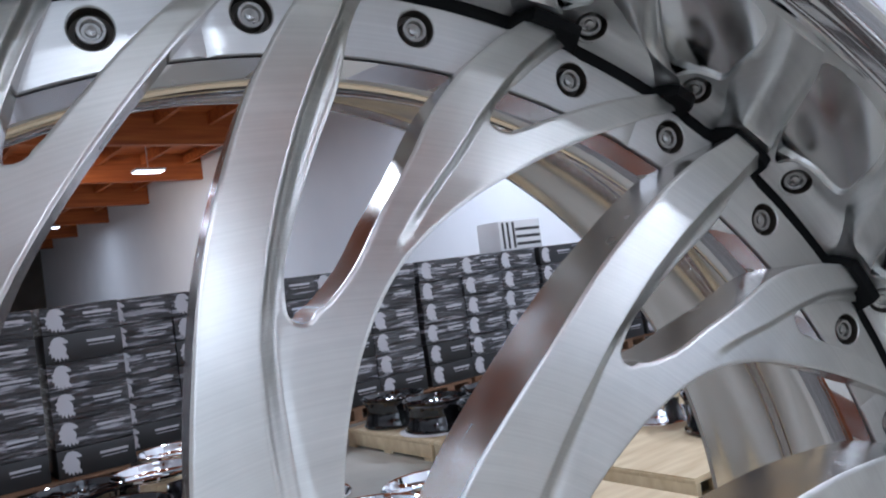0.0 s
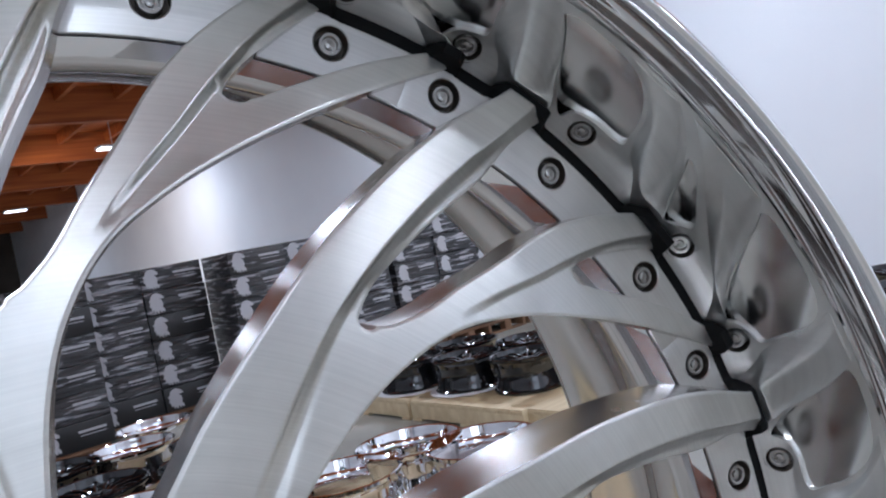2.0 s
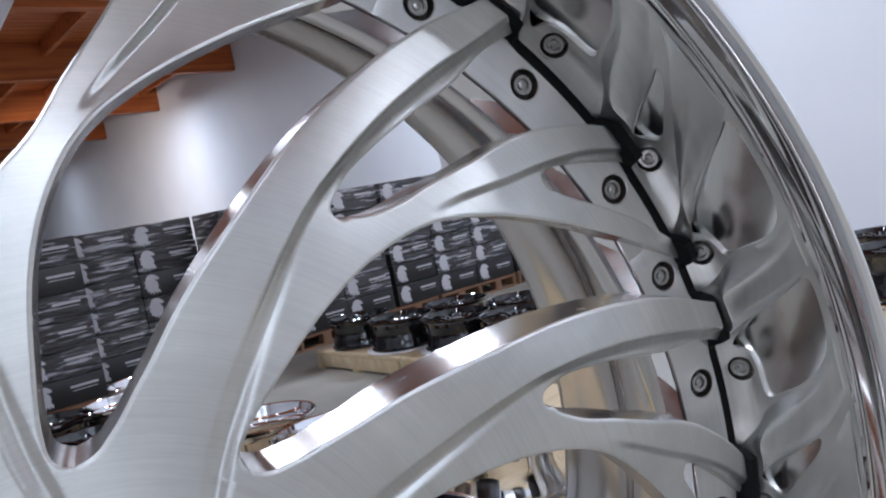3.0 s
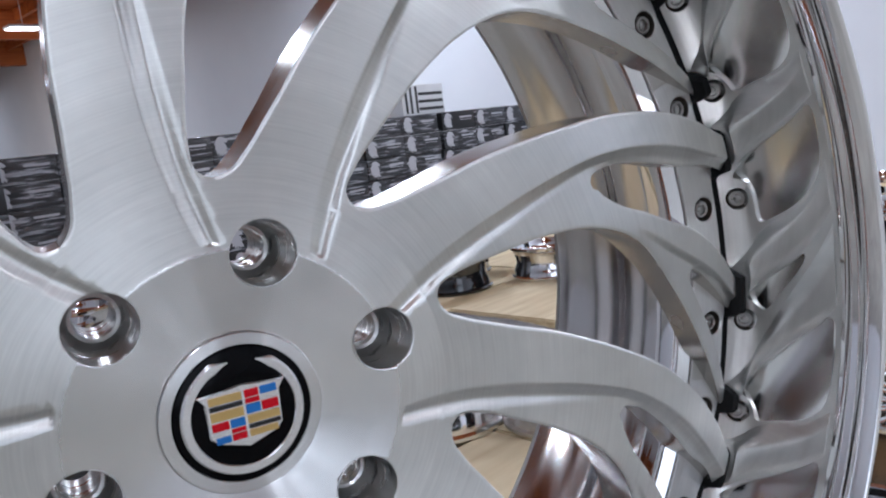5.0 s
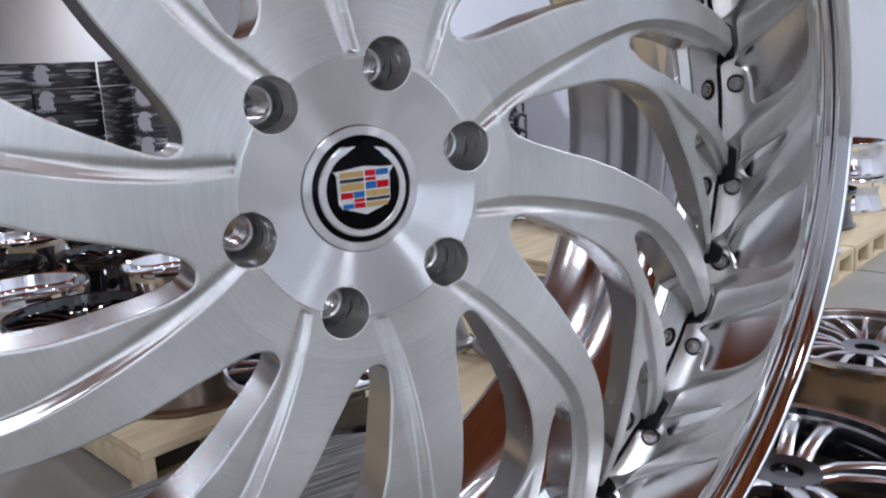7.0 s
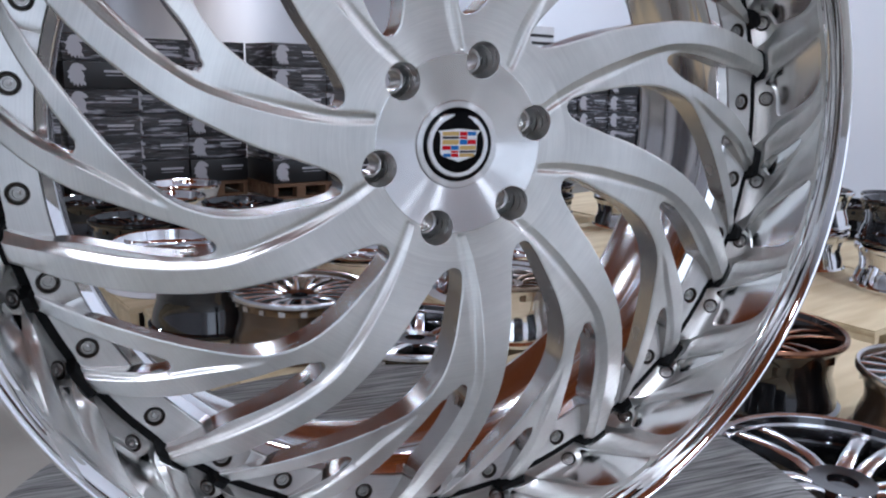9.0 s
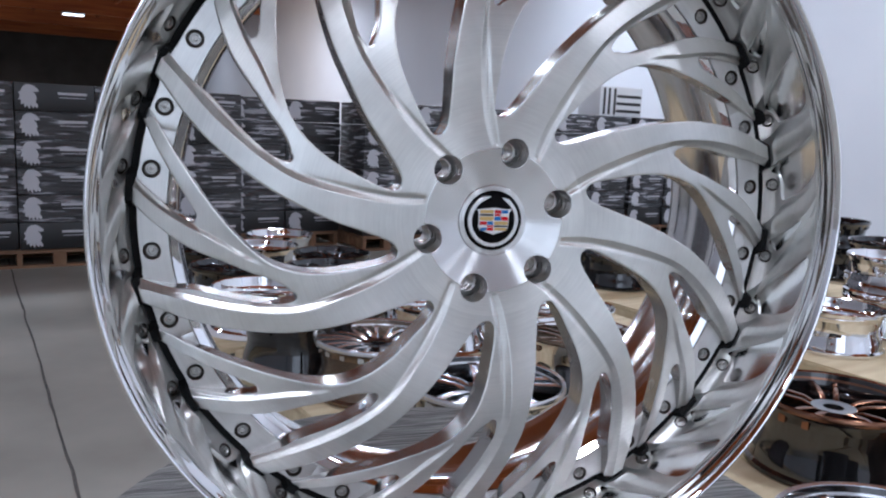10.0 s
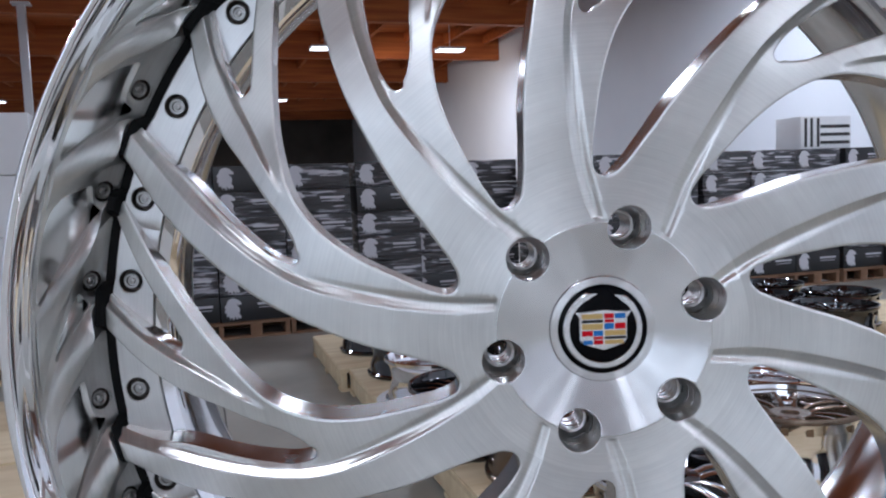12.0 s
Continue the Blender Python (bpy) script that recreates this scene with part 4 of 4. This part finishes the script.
for n, (x, y) in enumerate(((2.12, 5.60), (2.38, 5.08), (-.08, 3.58), (1.46, 2.96))):
    sheet = thing("foam_sheet", (x, y, DECK - .0005), 0, "round white foam sheet under a wheel", "foam sheet", "foam sheets")
    part("sheet", cap_ends(lathe([(.001, .012), (.31, .012), (.32, .006), (.31, .001)], 40)), WHITE_FOAM, sheet)


# ---- carton stacks ----
def plume_mark():
    """A plain plume-like mark, a stand-in for the printed emblem."""
    bm = bmesh.new()
    out = [(-.055, .075), (-.03, .1), (.01, .105), (.045, .09), (.075, .06), (.078, .045), (.05, .04), (.03, .045), (.05, .02), (.06, -.01), (.05, -.045), (.07, -.075), (.06, -.1), (.04, -.08), (.03, -.105), (.01, -.07),
           (.0, -.11), (-.02, -.075), (-.035, -.1), (-.045, -.06), (-.065, -.075), (-.065, -.03), (-.085, -.03), (-.07, .01), (-.085, .03), (-.065, .045)]
    bm.faces.new([bm.verts.new((x, 0, z)) for x, z in out])
    return bm


def carton(dark):
    c = thing("carton", (0, 0, 0), 0, ("black" if dark else "charcoal") + " wheel carton with a pale printed emblem, wrapped in clear film", "carton", "stacked wheel cartons")
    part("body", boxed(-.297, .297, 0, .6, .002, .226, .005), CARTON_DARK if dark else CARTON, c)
    mark = part("emblem", plume_mark(), PRINT, c, "pale grey emblem shape")
    mark.matrix_basis = Matrix.Translation((-.19, -.003, .114)) @ Matrix.Diagonal((.92, 1, .92, 1))
    bar = part("print_bar", boxed(0, .22, -.0045, -.002, .138, .158), PRINT, c)
    bar.matrix_basis = Matrix.Translation((.02, 0, 0))
    bar = part("print_bar", boxed(0, .20, -.0045, -.002, .112, .118), PRINT, c)
    bar.matrix_basis = Matrix.Translation((.03, 0, 0))
    return c


ROW = Vector((-2.2, 6.2, 0))
kinds = [carton(False), carton(True)]
shaded = None
used = set()
for c in range(-5, 18):
    gap = .05 * (c // 3)
    high = 6
    turn = TURN + random.uniform(-.8, .8)
    for k in range(high):
        dark = 1 if (k == 0 or (c * 7 + k * 3) % 11 == 0) else 0
        p = ROW + U * (c * .602 + gap) + V * (random.uniform(-.02, .02) + (.5 if c > 3 and c < 6 else 0)) + Vector((0, 0, .155 + .228 * k))
        m = Matrix.Translation(p) @ Matrix.Rotation(radians(turn), 4, "Z")
        if dark in used:
            copy_thing(kinds[dark], m)
        else:
            kinds[dark].matrix_basis = m
            used.add(dark)
    if c % 2 == 0:
        m = Matrix.Translation(ROW + U * (c * .602 + gap + .3) + V * (.6 + (.5 if 3 < c < 6 else 0))) @ Matrix.Rotation(radians(TURN), 4, "Z")
        if shaded:
            copy_thing(shaded, m)
        else:
            # this pallet's dark wood carries the shade under the stack
            shaded = pallet_thing(SHADED_PINE, "aged brown pine pallet under stacked cartons", "pallets under the cartons")
            shaded.matrix_basis = m

# a white carton with black stripes on top of the row
c = thing("carton", ROW + U * 6.97 + V * .1 + Vector((0, 0, .156 + 1.368)), TURN, "white carton with black printed stripes on top of the stack", "carton")
part("body", boxed(-.35, .35, 0, .4, 0, .36, .006), CARTON_WHITE, c)
for x in (-.30, -.22, -.13):
    part("print_bar", boxed(x, x + .035, -.003, .001, .02, .34), PRINT_BLACK, c)
for z in (.05, .14, .23):
    part("print_bar", boxed(-.08, .33, -.003, .001, z, z + .035), PRINT_BLACK, c)

# white cartons piled at the side
def white_carton():
    c = thing("carton", (0, 0, 0), 0, "plain white shipping carton in a pile", "carton", "white cartons")
    part("body", boxed(-.32, .32, -.3, .3, .002, .438, .008), CARTON_WHITE, c)
    part("tape", boxed(-.03, .03, -.3015, .3015, .2, .4395), PRINT, c)
    return c


w = white_carton()
spots = [(x, y, k) for x, y in ((0, 0), (-.66, 0), (0, .63)) for k in range(4 if x == 0 else 3)]
for n, (x, y, k) in enumerate(spots):
    m = Matrix.Translation(Vector((-3.25, 5.35, .155 + .44 * k)) + U * x + V * y) @ Matrix.Rotation(radians(TURN + 90 * (k % 2)), 4, "Z")
    if n:
        copy_thing(w, m)
    else:
        w.matrix_basis = m
copy_thing(src, Matrix.Translation(Vector((-3.35, 5.5, 0))) @ Matrix.Rotation(radians(TURN), 4, "Z"))

# ---- posts, lamps, floor joints ----
for n, (u, v) in enumerate(((-.9, 16.0), (-.75, 21.0), (-.6, 27.0), (-2.0, 13.0))):
    p = thing("steel_post", hall(u - 2.2, v, 0), TURN, "slim white painted steel roof post with a cap plate", "post", "roof posts")
    part("shaft", boxed(-.07, .07, -.07, .07, .02, CEIL_Z - .80, .01), WHITE_POST, p)
    part("cap_plate", boxed(-.16, .16, -.12, .12, CEIL_Z - .80, CEIL_Z - .755), WHITE_POST, p)
    part("base_plate", boxed(-.15, .15, -.15, .15, 0, .02), WHITE_POST, p)
    part("guard", boxed(-.085, .085, -.085, .085, 1.2, 1.5), YELLOW, p, "yellow guard sleeve")
# the fixtures at u 6.6 are made up to go with the wall fill
for u, v in LAMP_ROWS:
    p = thing("ceiling_lamp", hall(u, v, CEIL_Z - .755), TURN, "white rectangular high-bay ceiling lamp, lit", "lamp", "high-bay lamps")
    part("housing", boxed(-.38, .38, -.23, .23, -.06, 0, .01), WHITE_POST, p)
    part("diffuser", boxed(-.35, .35, -.2, .2, -.085, -.06), LAMP_GLASS, p)
    part("rod", boxed(-.01, .01, -.01, .01, 0, .75), WHITE_POST, p)
for n, u in enumerate((-.175, -4.4, 4.6)):
    bm = bmesh.new()
    last = None
    for i in range(260):
        v = -9 + i * .157
        d = .012 * noise.noise((v * 2.3, u, 0)) + .006 * noise.noise((v * 9, u, 3))
        w = .004 + .006 * abs(noise.noise((v * 3, u, 7)))
        now = [bm.verts.new((u + d - w, v, .0)), bm.verts.new((u + d - w, v, .002)), bm.verts.new((u + d + w, v, .002)), bm.verts.new((u + d + w, v, .0))]
        if last:
            for k in range(3):
                bm.faces.new((last[k], last[k + 1], now[k + 1], now[k]))
        last = now
    ob = new("floor_joint", to_mesh("floor_joint", bm, JOINT))
    ob.matrix_basis = Matrix.Rotation(radians(TURN), 4, "Z")
    tagged(ob, "dark ragged control joint in the concrete floor", "floor joint", kind="structure")
